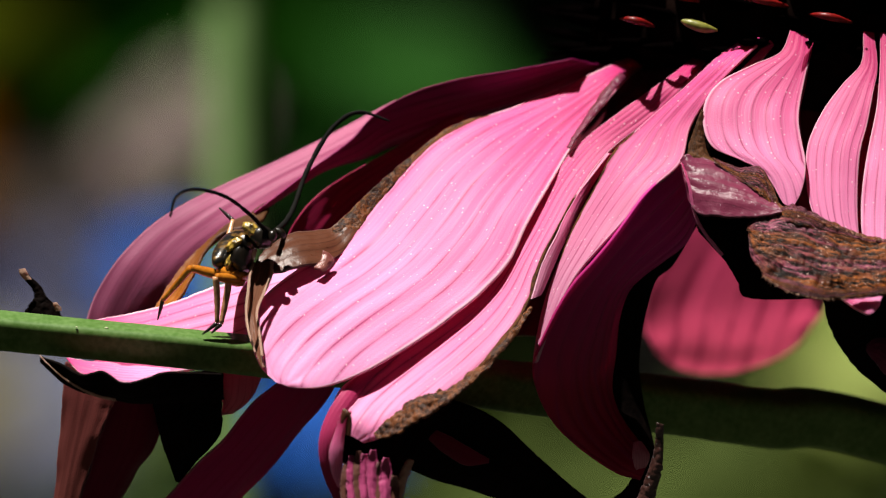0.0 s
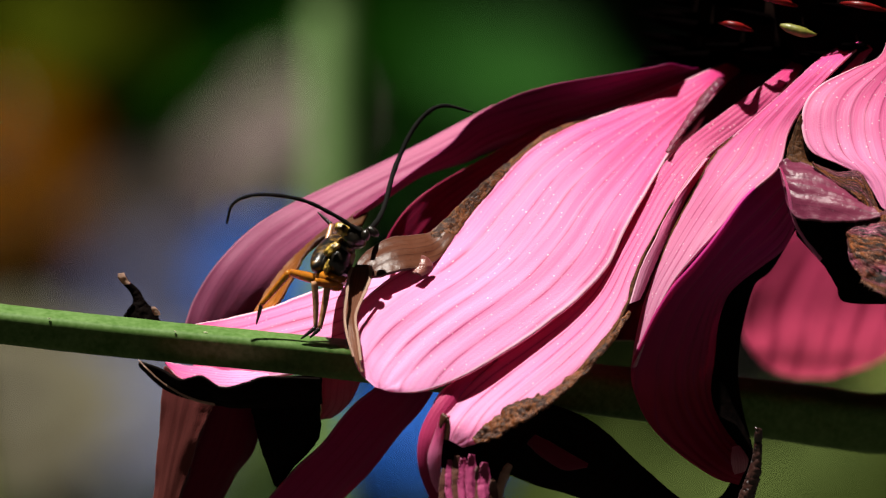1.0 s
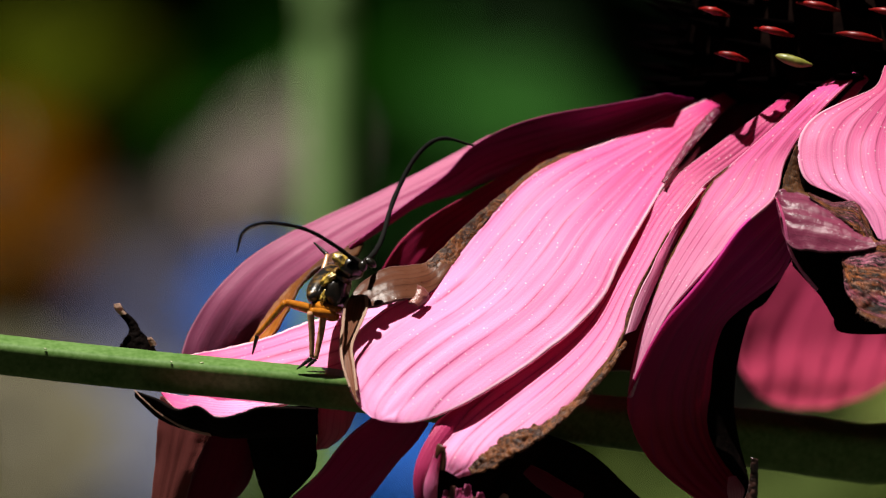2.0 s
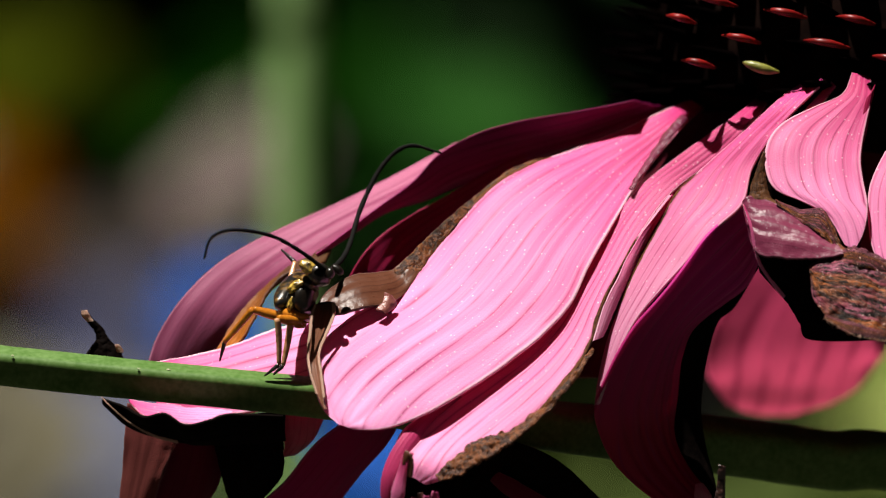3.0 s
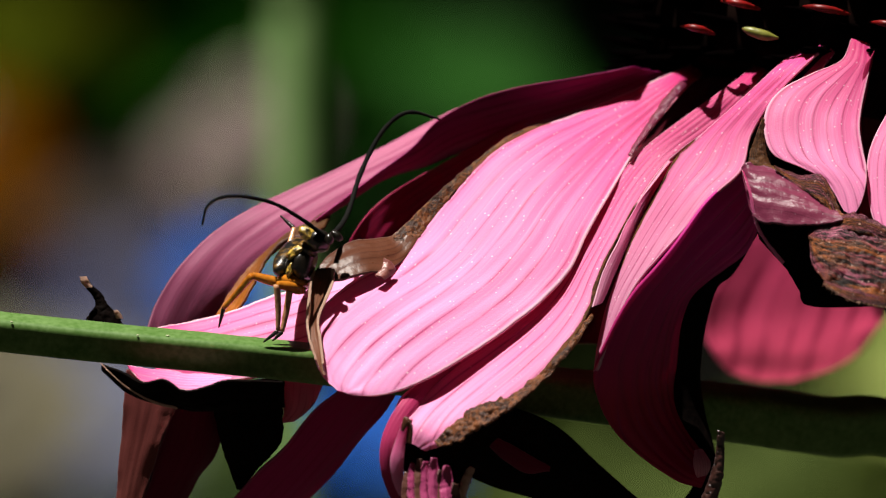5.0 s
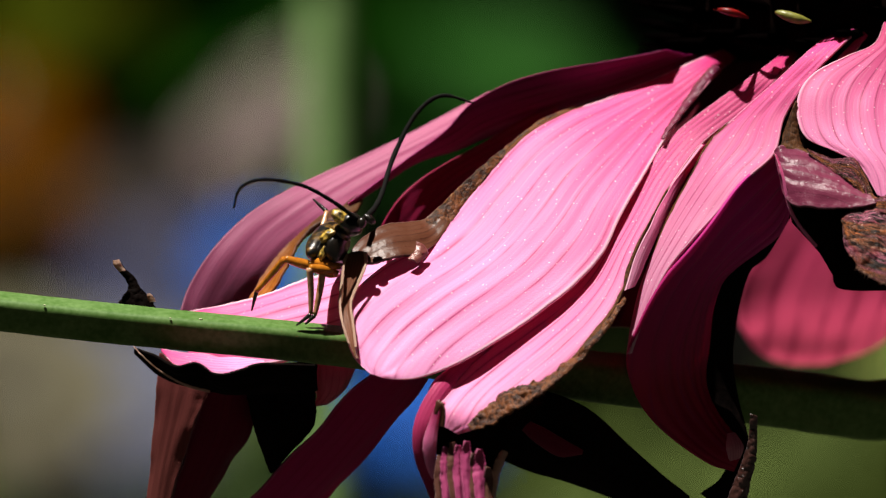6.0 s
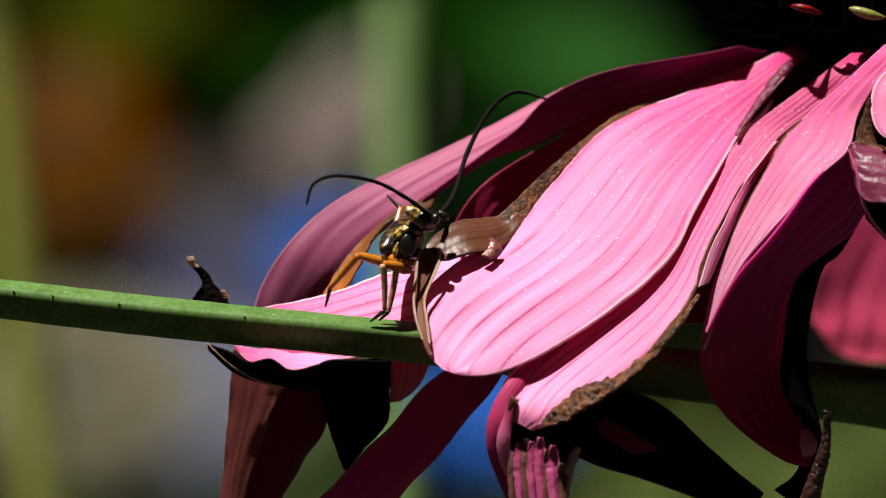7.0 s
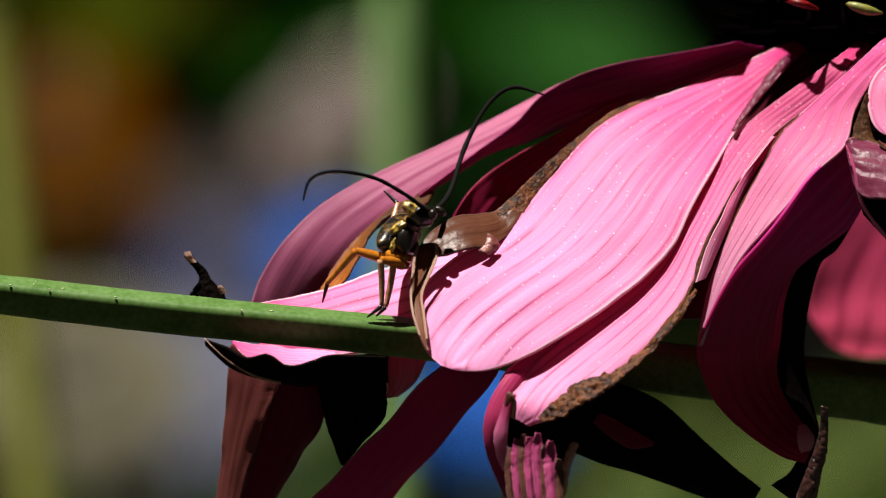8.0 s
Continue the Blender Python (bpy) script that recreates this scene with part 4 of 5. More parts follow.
# petal ends that hang low
blade([(15.6, -12.6, -12.64), (15.48, -12.5, -14.37), (15.07, -12.4, -16.02), (14.42, -12.2, -17.67), (13.64, -12, -19.74)],
      [(16.02, -12.6, -12.8), (15.98, -12.5, -14.45), (15.9, -12.4, -16.1), (15.49, -12.2, -17.84), (15.08, -12, -19.95)],
      flower, DRIED_DARK, bulge=0.5, seed=4.1, crumple=0.18, ragged=0.12, name="petal_tip", label="withered brown petal end")
blade([(14.04, -7, -14.25), (13.95, -7.4, -15.24), (14.2, -7.4, -16.23)],
      [(14.54, -7, -14.17), (15.12, -7.2, -15.16), (14.87, -7.2, -15.99)],
      flower, DUSTY, bulge=0.4, seed=4.2, name="petal_tip", label="pale blunt tip of a drooping petal")
blade([(-31.27, -4, -1.54), (-30.93, -4, -2.13), (-30.39, -4, -2.8), (-30.14, -4, -3.55), (-30.64, -4, -4.38), (-30.89, -4, -5.39)],
      [(-30.81, -4, -1.63), (-30.48, -4, -2.13), (-29.81, -4, -2.71), (-29.31, -4, -3.55), (-28.47, -4, -4.47), (-27.89, -4, -5.59)],
      flower, BLACK_SHADE_DRY, bulge=0.4, seed=4.3, crumple=0.12, ragged=0.1, name="petal_tip", label="hooked dark petal end")
# the folded end of the broad petal
blade([(-13.74, -9.6, -1.2), (-12.69, -8.2, 0.21), (-10.97, -6.8, 1.12), (-9.32, -5.8, 1.29), (-8.17, -5.2, 1.54), (-7.17, -4.6, 2.46)],
      [(-12.64, -10.6, -1.86), (-11.73, -10.4, -1.69), (-10.3, -10, -1.28), (-8.78, -9, -1.04), (-7.48, -7.2, -0.29), (-6.33, -5.4, 1.37)],
      flower, FOLD, bulge=0.12, seed=5.1, pleat=0.03, ribs=2, crumple=0.03, ragged=0.03, name="petal_fold", label="shiny brown curled petal edge")
blade([(-8.16, -5.6, 1.37), (-7.09, -4.9, 2.54), (-5.6, -3.7, 4.05), (-3.77, -2.5, 5.73), (-1.59, -0.7, 7.51), (0.67, 1, 9.13), (2.78, 2, 9.9)],
      [(-7.48, -6.6, -0.29), (-6.33, -5.4, 1.29), (-5.13, -4.1, 2.8), (-3.43, -2.8, 5.06), (-1.38, -1, 7.09), (0.76, 0.8, 8.92), (2.87, 2, 9.82)],
      flower, BROWN_RIM, bulge=0.1, seed=5.5, crumple=0.12, ragged=0.10, nu=120, nv=21, name="petal_margin", label="crumpled brown margin of the broad petal")
blade([(-8.78, -9, -0.12), (-8.94, -9.4, -0.87), (-9.43, -9.8, -1.45)],
      [(-8.28, -9, -0.46), (-8.03, -9, -1.04), (-8.77, -9.8, -1.7)],
      flower, DRIED, bulge=0.4, seed=5.6, crumple=0.06, ragged=0.05, nu=40, nv=21, name="petal_fold", label="crumpled dry petal edge")
blade([(-13.89, -10, -1.03), (-14.09, -10.3, -1.69), (-14.2, -10.8, -3.06), (-14.32, -11.2, -4.5), (-14.14, -12, -5.93), (-13.75, -12.8, -7.37), (-13.15, -13.6, -8.59)],
      [(-12.48, -10.2, -0.87), (-12.47, -10.8, -1.78), (-13.04, -11.2, -3.26), (-13.53, -11.6, -4.58), (-13.39, -12.4, -6.05), (-13.24, -13.2, -7.44), (-13.03, -13.8, -8.59)],
      flower, FOLD_DARK, bulge=-0.15, seed=5.7, wave=0.1, name="petal_fold", label="thin brown turned-over petal edge")
blade([(-14.01, -10.4, -1.03), (-14.2, -10.8, -1.78), (-14.32, -11.3, -3.09), (-14.43, -11.8, -4.49), (-14.25, -12.6, -5.93), (-13.73, -13.4, -7.52)],
      [(-13.8, -10.5, -1.03), (-14, -10.9, -1.78), (-14.11, -11.4, -3.09), (-14.26, -11.9, -4.49), (-14.08, -12.7, -5.97), (-13.61, -13.5, -7.52)],
      flower, PALE_DRY, bulge=0.1, seed=5.8, thick=0.08, ragged=0.3, nu=60, nv=9, name="petal_rim", label="pale thin rim of a dry petal")
blade([(-12.64, -10.6, -0.87), (-12.63, -11.2, -1.86), (-13.19, -11.7, -3.26), (-13.64, -12.1, -4.57), (-13.46, -12.9, -6.05), (-13.23, -13.7, -7.77)],
      [(-12.39, -10.7, -0.87), (-12.42, -11.3, -1.86), (-12.99, -11.8, -3.3), (-13.47, -12.2, -4.61), (-13.29, -13, -6.05), (-13.07, -13.8, -7.77)],
      flower, PALE_DRY, bulge=0.1, seed=5.85, thick=0.08, ragged=0.3, nu=60, nv=9, name="petal_rim", label="pale thin rim of a dry petal")
# the rolled end of the second petal
blade([(-3.47, -11, -7.47), (-5.93, -12.6, -9.1), (-7.68, -14.2, -10.8), (-8.78, -14.8, -13.09), (-8.94, -14.8, -15.34), (-8.37, -14.4, -17.28), (-7.31, -14, -19.68)],
      [(-3.22, -11, -7.72), (-5.43, -12.6, -9.68), (-6.65, -14.2, -11.46), (-7.67, -15, -13.25), (-7.96, -14.8, -15.34), (-7.47, -14.2, -17.12), (-6.58, -13.6, -19.48)],
      flower, ROLL, bulge=0.25, seed=6.6, name="petal_fold", label="deep rose rolled side of a petal end")
blade([(-7.37, -16, -11.91), (-7.7, -15.6, -13.15), (-8.16, -15.4, -14.63), (-8.04, -15.2, -16.11), (-7.59, -15, -17.27)],
      [(-6.63, -16.2, -11.75), (-7.12, -16, -13.39), (-7.25, -15.8, -14.79), (-7.34, -15.4, -16.19), (-7.38, -15, -17.27)],
      flower, PALE_PINK, bulge=0.3, seed=6.7, ragged=0.04, nu=50, nv=21, name="petal_fold", label="pale inner edge of a curled petal")
blade([(-7.44, -16.8, -12.55), (-7.2, -16.8, -11.65), (-6.87, -16.8, -12.14), (-7.04, -16.6, -13.38)],
      [(-7.28, -16.8, -12.64), (-6.79, -17, -11.98), (-6.62, -17, -12.47), (-6.67, -16.8, -13.53)],
      flower, FOLD, bulge=0.2, seed=6.75, ragged=0.1, nu=40, nv=11, name="petal_rim", label="brown notch of a petal edge")
blade([(-5, -16, -13.39), (-3.77, -15.9, -12.33), (-2.21, -15.8, -11.02), (-0.66, -15.7, -10.49), (0.66, -15.3, -9.96), (2.79, -14.3, -8.33), (4.86, -13, -6.21), (6.35, -11.4, -4.17)],
      [(-4.75, -16.2, -13.79), (-3.27, -16.8, -13.37), (-1.72, -17, -12.3), (-0.33, -16.8, -11.57), (0.98, -16.2, -10.68), (3.04, -14.8, -8.82), (5.06, -13.2, -6.54), (6.52, -11.6, -4.37)],
      flower, BROWN_RIM, bulge=0.1, seed=8.8, crumple=0.26, ragged=0.32, nu=130, nv=25, name="petal_margin", label="crumbling brown petal margin")
blade([(-7.22, -16.2, -15.59), (-7.4, -16.5, -16.57), (-7.4, -16.9, -18.03), (-7.06, -17.6, -20.87)],
      [(-6.98, -16.2, -15.64), (-6.79, -16.3, -16.66), (-6.87, -16.6, -18.04), (-6.7, -17.2, -20.88)],
      flower, STRAW, bulge=0.25, seed=6.9, ragged=0.18, pleat=0.06, ribs=2, crumple=0.06, nu=50, nv=21, name="petal_fold", label="shrivelled strip of a petal end")
blade([(-6.75, -16.3, -14.94), (-6.95, -16.5, -15.91), (-6.95, -16.9, -17.38), (-6.62, -17.6, -20.21)],
      [(-6.51, -16.2, -14.98), (-6.3, -16.3, -16), (-6.38, -16.6, -17.38), (-6.21, -17.2, -20.23)],
      flower, ROSE, bulge=0.25, seed=7.2, ragged=0.18, pleat=0.06, ribs=2, crumple=0.06, nu=50, nv=21, name="petal_fold", label="shrivelled strip of a petal end")
blade([(-6.26, -16.4, -14.61), (-6.46, -16.5, -15.59), (-6.46, -16.9, -17.05), (-6.13, -17.6, -19.89)],
      [(-6.02, -16.2, -14.65), (-5.81, -16.3, -15.67), (-5.89, -16.6, -17.06), (-5.72, -17.2, -19.9)],
      flower, STRAW, bulge=0.25, seed=7.5, ragged=0.18, pleat=0.06, ribs=2, crumple=0.06, nu=50, nv=21, name="petal_fold", label="shrivelled strip of a petal end")
blade([(-5.85, -16.5, -14.81), (-6.05, -16.5, -15.79), (-6.05, -16.9, -17.25), (-5.72, -17.6, -20.09)],
      [(-5.61, -16.2, -14.86), (-5.4, -16.3, -15.88), (-5.48, -16.6, -17.26), (-5.31, -17.2, -20.11)],
      flower, ROSE, bulge=0.25, seed=7.8, ragged=0.18, pleat=0.06, ribs=2, crumple=0.06, nu=50, nv=21, name="petal_fold", label="shrivelled strip of a petal end")
blade([(-5.24, -16.6, -14.52), (-5.48, -16.5, -15.51), (-5.48, -16.9, -16.97), (-5.15, -17.6, -19.81)],
      [(-4.99, -16.2, -14.57), (-4.75, -16.3, -15.59), (-4.83, -16.6, -16.98), (-4.66, -17.2, -19.82)],
      flower, ROSE, bulge=0.25, seed=8.1, ragged=0.18, pleat=0.06, ribs=2, crumple=0.06, nu=50, nv=21, name="petal_fold", label="shrivelled strip of a petal end")
blade([(-4.74, -16.7, -15.42), (-4.91, -16.5, -16.41), (-4.91, -16.9, -17.87), (-4.57, -17.6, -20.7)],
      [(-4.5, -16.2, -15.47), (-4.34, -16.3, -16.49), (-4.42, -16.6, -17.88), (-4.25, -17.2, -20.72)],
      flower, STRAW, bulge=0.25, seed=8.4, ragged=0.18, pleat=0.06, ribs=2, crumple=0.06, nu=50, nv=21, name="petal_fold", label="shrivelled strip of a petal end")
blade([(-4.29, -16.8, -15.09), (-4.58, -16.5, -16.08), (-4.58, -16.9, -17.54), (-4.25, -17.6, -20.38)],
      [(-4.05, -16.2, -15.14), (-3.77, -16.3, -16.17), (-3.84, -16.6, -17.55), (-3.68, -17.2, -20.39)],
      flower, ROSE, bulge=0.25, seed=8.7, ragged=0.18, pleat=0.06, ribs=2, crumple=0.06, nu=50, nv=21, name="petal_fold", label="shrivelled strip of a petal end")
blade([(-3.68, -16.9, -16.39), (-3.93, -16.5, -17.39), (-3.92, -16.9, -18.85), (-3.59, -17.6, -21.68)],
      [(-3.44, -16.2, -16.45), (-3.19, -16.3, -17.47), (-3.27, -16.6, -18.86), (-3.11, -17.2, -21.7)],
      flower, STRAW, bulge=0.25, seed=9.0, ragged=0.18, pleat=0.06, ribs=2, crumple=0.06, nu=50, nv=21, name="petal_fold", label="shrivelled strip of a petal end")
blade([(-2.46, -15.2, -15.21), (-2.95, -15.3, -15.95), (-3.36, -15.3, -17.09), (-3.85, -15.2, -18.82)],
      [(-2.13, -15.2, -15.37), (-2.46, -15.3, -16.27), (-2.79, -15.3, -17.42), (-3.12, -15.2, -19.02)],
      flower, PALE_DRY, bulge=0.4, seed=8.4, ragged=0.3, crumple=0.15, nu=50, nv=13, name="petal_rim", label="frayed pale petal edge")
blade([(-31.28, -4.6, -1.5), (-31.16, -4.6, -1.88), (-30.78, -4.6, -2.29)],
      [(-30.86, -4.6, -1.46), (-30.65, -4.6, -1.88), (-30.4, -4.6, -2.25)],
      flower, PALE_DRY, bulge=0.3, seed=4.4, crumple=0.08, ragged=0.1, nu=24, nv=11, name="petal_tip", label="pale dry point of a dark petal end")
blade([(-28.78, -4.6, -3.96), (-28.69, -4.6, -4.25), (-28.53, -4.6, -4.55)],
      [(-28.53, -4.6, -3.96), (-28.28, -4.6, -4.25), (-28.19, -4.6, -4.55)],
      flower, PALE_DRY, bulge=0.3, seed=4.45, crumple=0.08, ragged=0.1, nu=24, nv=11, name="petal_tip", label="pale dry point of a dark petal end")



def bristles():
    """Short stiff hairs and crumbs along the dried edges."""
    rnd = random.Random(21)
    bm = bmesh.new()
    edges = (([(22.93, -17, -1.92), (25.14, -18, -3.14), (27.57, -18.4, -3.63), (30.44, -18, -3.47)], -1, 46, 0.45),
             ([(25.34, -13.2, 2.84), (28.2, -13.6, 1.77), (30.66, -13.6, 0.86), (33.55, -13.4, 0.21)], 1, 36, 0.4),
             ([(22.8, -15, 0.04), (25.22, -16, -0.78), (27.66, -16.3, -1.19), (31.77, -16, -1.39)], 1, 30, 0.4),
             ([(-1.8, -16.8, -12.31), (0.65, -16.8, -10.67), (2.7, -16.2, -8.88), (4.76, -15, -6.68), (6.42, -13, -4.28)], -1, 60, 0.4))
    for line, up, count, longest in edges:
        for k in range(count):
            p = Vector(spline(line, rnd.random()))
            aim = Vector((rnd.uniform(-0.8, 0.8), rnd.uniform(-0.9, 0.1), up * rnd.uniform(0.0, 0.8)))
            tip = p + aim.normalized() * rnd.uniform(0.3, 1.0) * longest
            w = rnd.uniform(0.03, 0.07)
            a, b = aim.orthogonal().normalized() * w, aim.cross(aim.orthogonal()).normalized() * w
            base = [bm.verts.new((p - aim * 0.1 + q) * MM) for q in (a, b - a * 0.5, -b - a * 0.5)]
            top = bm.verts.new(tip * MM)
            for n in range(3):
                bm.faces.new((base[n], base[(n + 1) % 3], top))
    part("bristles", bm, PALE_DRY, flower, "fine pale hairs on the dried petals")


bristles()


# ---- the stem that crosses behind the petals ----
crossing = thing("plant_stem", (0.12, 0.008, GROUND), "smooth green plant stem leaning across the flower", "stem")
STEM_LINE = [(-68.28, -11, -2.023, 1.02), (-53, -11, -3.674, 1.18), (-44.38, -10.9, -4.583, 1.27), (-32.39, -10.5, -5.949, 1.3), (-14.25, -9, -7.786, 1.32), (4.878, 0.5, -10.22, 1.69), (14.68, 6, -11.45, 1.91), (24.16, 10, -12.76, 1.98), (33.67, 14, -14.05, 2.01)]
part("stem", tube("stem", STEM_LINE + [(70, 26, -26, 2.6), (105, 20, -80, 3.0), (118, 8, -250, 3.2), (120, 8, -450, 3.4), (120, 8, GROUND / MM - 20, 3.8)], 48, 200, 0.02, square=4.5, twist=0.36), STEM, crossing, "green stem, four-sided, smooth and faintly ribbed")


WART = plain_material("pale_stem_wart", (0.20, 0.22, 0.10), (0.45, 0.45, 0.28), 4000, 0.5)
rnd_wart = random.Random(5)
for k in range(13):
    x, y, z, r = spline(STEM_LINE, rnd_wart.uniform(0.18, 0.585))
    down = rnd_wart.choice((rnd_wart.uniform(-0.2, 0.8), 0.85)) * r
    spot = (x, y - r * math.sin(0.36) - down * math.cos(0.36), z + r * math.cos(0.36) - down * math.sin(0.36))
    part("wart", blob("wart", spot, (rnd_wart.uniform(0.08, 0.18), 0.07, rnd_wart.uniform(0.04, 0.06)), (0, 5, 0), 0.3, x, 8), WART, crossing)


# ---- the beetle on the stem ----
def beetle():
    bt = thing("longhorn_beetle", Vector((-16.29, -9.66, -6.16)) * MM, "slender golden brown longhorn beetle standing on the stem", "insect")
    part("elytra", blob("elytra", (-15.6, -7.56, 0.04), (1.0, 3.4, 1.0), (20, 10, -14), 0.05), GOLD, bt, "brown folded wing cases")
    part("thorax", blob("thorax", (-14.89, -9.74, -0.62), (1.15, 1.5, 1.35), (0, 25, 0), 0.25, 2.0), SHELL, bt, "black and golden brown thorax")
    part("hair_tuft", blob("hair_tuft", (-15.25, -10.6, 0.35), (0.75, 0.55, 0.35), (0, -38, 0), 0.4, 4.0), HAIR, bt, "golden hairs on the thorax")
    part("hair_tuft", blob("hair_tuft", (-15.6, -10.7, -0.9), (0.25, 0.4, 0.7), (0, 20, 0), 0.4, 4.6), HAIR, bt, "golden hairs on the thorax")
    part("collar", blob("collar", (-14.38, -10.25, 0.54), (0.85, 0.9, 0.55), (0, 35, 0), 0.2, 3.0), GOLD, bt, "collar with golden hairs")
    part("abdomen", blob("abdomen", (-15.4, -9.03, -1.78), (1.3, 2.0, 0.75), (0, 10, 0), 0.05), AMBER, bt)
    head = part("head", blob("head", (-13.29, -10.84, 0.87), (0.95, 0.95, 0.85), (0, 30, 0), 0.15, 5.0), SHELL, bt, "black head", origin=Vector((-13.79, -10.5, 0.45)) * MM)
    part("cheek", blob("cheek", (-13.95, -11.09, 1.36), (0.8, 0.5, 0.5), (0, 40, 0), 0.35, 7.0), HAIR, head, "golden hairy cheek")
    part("eye", blob("eye", (-12.45, -11.59, 0.95), (0.34, 0.34, 0.42)), SHELL, head)
    part("mouth", blob("mouth", (-11.89, -10.92, 1.2), (0.5, 0.4, 0.3), (0, 40, 0), 0.2, 1.0), SHELL, head)
    one = part("antenna", tube("antenna", [(*(-12.78, -11.51, 1.2), 0.17), (*(-14.15, -12.89, 2.59), 0.15), (*(-15.84, -14.57, 3.82), 0.14), (*(-17.95, -16.72, 4.33), 0.13), (*(-19.25, -18.06, 3.79), 0.12), (*(-19.69, -18.48, 2.32), 0.08)], 8, 110, rings=11), FEELER, head, "", Vector((-12.78, -11.51, 1.2)) * MM)
    two = part("antenna", tube("antenna", [(*(-12.4, -9.8, 1.2), 0.20), (*(-11.6, -6.6, 2.0), 0.20), (*(-10.98, -4.2, 3.2), 0.195), (*(-10.05, -2.2, 5.85), 0.19), (*(-8.36, -1.0, 8.79), 0.18), (*(-6.38, -0.7, 10.16), 0.15), (*(-3.95, -0.4, 9.51), 0.07)], 8, 110, rings=11), FEELER, head, "", Vector((-12.05, -11, 1.28)) * MM)
    return bt, head, one, two


def leg(bt, hip, knee, heel, toe, shin=None):
    """femur, tibia and tarsus, each tapering."""
    l = part("leg", tube("leg", [(*hip, 0.28), (*[(a + b) / 2 for a, b in zip(hip, knee)], 0.38), (*knee, 0.27)], 10, 16), AMBER, bt, "amber leg")
    part("tibia", tube("tibia", [(*knee, 0.27), (*[(a + b) / 2 + 0.05 for a, b in zip(knee, heel)], 0.24), (*heel, 0.17)], 8, 14), shin or TIBIA, l)
    part("tarsus", tube("tarsus", [(*heel, 0.17), (*[(a + b) / 2 for a, b in zip(heel, toe)], 0.13), (*toe, 0.06)], 8, 14, rings=4), SHELL, l)


bug, bug_head, feeler_one, feeler_two = beetle()
leg(bug, (-14.83, -10.5, -2.27), (-16.58, -11.34, -2.02), (-16.51, -11, -5.41), (-17.57, -11.17, -6.23))
leg(bug, (-14.63, -9.91, -2.44), (-15.65, -10.5, -2.31), (-16.23, -10.33, -5.49), (-16.93, -10.5, -6.15))
leg(bug, (-15.69, -8.82, -2.11), (-18.47, -8.82, -1.37), (-20.6, -7.14, -3.78), (-21, -6.3, -5.2), AMBER)
leg(bug, (-15.1, -7.56, -0.21), (-16.11, -7.14, -0.21), (-15.49, -5.46, 2.12), (-16.52, -4.2, 3.05))


# ---- blurred garden behind ----
def leaf_mesh(name, length, width, fold=0.25, droop=0.3, n=7):
    """A broad pointed leaf from the origin along +x."""
    verts, faces = [], []
    for i in range(n):
        t = i / (n - 1)
        w = width * math.sin(math.pi * min(1, t * 0.92 + 0.08)) ** 0.8 / 2
        z = -droop * length * t * t
        for s in (-1, 0, 1):
            verts.append((length * t, s * w, z + abs(s) * w * fold))
    for i in range(n - 1):
        for s in (0, 1):
            a = i * 3 + s
            faces.append((a, a + 1, a + 4, a + 3))
    me = bpy.data.meshes.new(name)
    me.from_pydata(verts, [], faces)
    me.polygons.foreach_set("use_smooth", [True] * len(me.polygons))
    return me


def garden_flower(name, head, radius, material, label, count=16, tip=40):
    """A round many-petalled flower on its own stalk, facing up and forward."""
    head = Vector(head)
    ob = thing(name, (head.x, head.y + 0.02, GROUND), label, "flower", "flowers behind")
    h = head / MM
    part("stalk", tube("stalk", [(h.x, h.y, h.z, 1.4), (h.x, h.y + 15, h.z - 60, 1.6), (h.x, h.y + 20, GROUND / MM - 20, 2.4)], 8, 20), FAR_STEM, ob)
    for layer in range(2):
        for k in range(count):
            a = 2 * math.pi * (k + 0.5 * layer) / count
            me = leaf_mesh("petal", radius * (1 - 0.25 * layer), radius * 0.42, 0.15, 0.15 - 0.2 * layer)
            face = Euler((radians(90 - tip), 0, 0)).to_matrix().to_4x4()
            me.transform(Matrix.Translation(head) @ face @ Matrix.Rotation(a, 4, "Z"))
            part("petal", me, material, ob)
    part("disc", blob("disc", tuple(h), (radius / MM * 0.25, radius / MM * 0.25, radius / MM * 0.15), (90 - tip, 0, 0), 0.1), SOIL, ob)
    return ob


def leafy_plant(name, spots, material, label, size=0.06):
    """A stalk with broad leaves at the given places."""
    x, y = spots[0][0], spots[0][1] + 0.03
    ob = thing(name, (x, y, GROUND), label, "plant", "plants behind")
    rnd = random.Random(int(abs(x) * 9000))
    top = max(s[2] for s in spots) + 0.02
    part("stalk", tube("stalk", [(x / MM, y / MM, top / MM, 1.5), (x / MM, y / MM, GROUND / MM - 20, 3.5)], 8, 12), material, ob)
    for s in spots:
        for k in range(3):
            me = leaf_mesh("leaf", size * rnd.uniform(0.8, 1.2), size * 0.55)
            aim = Euler((rnd.uniform(-0.5, 0.5) + 0.6, rnd.uniform(-0.3, 0.5), rnd.uniform(0, 6.28)))
            me.transform(Matrix.Translation(Vector(s) + Vector((rnd.uniform(-1, 1), rnd.uniform(-1, 1), rnd.uniform(-1, 1))) * size * 0.2) @ aim.to_matrix().to_4x4())
            part("leaf", me, material, ob)
    return ob


BLUE = plain_material("blue_petal", (0.008, 0.065, 0.31), (0.015, 0.110, 0.46), 200, 0.85, spec=0.1, see=0.25)
LILAC = plain_material("lilac_petal", (0.075, 0.082, 0.125), (0.14, 0.15, 0.22), 200, 0.85, spec=0.1, see=0.2)
BEIGE = plain_material("beige_petal", (0.075, 0.068, 0.040), (0.14, 0.125, 0.080), 200, 0.85, spec=0.1, see=0.2)
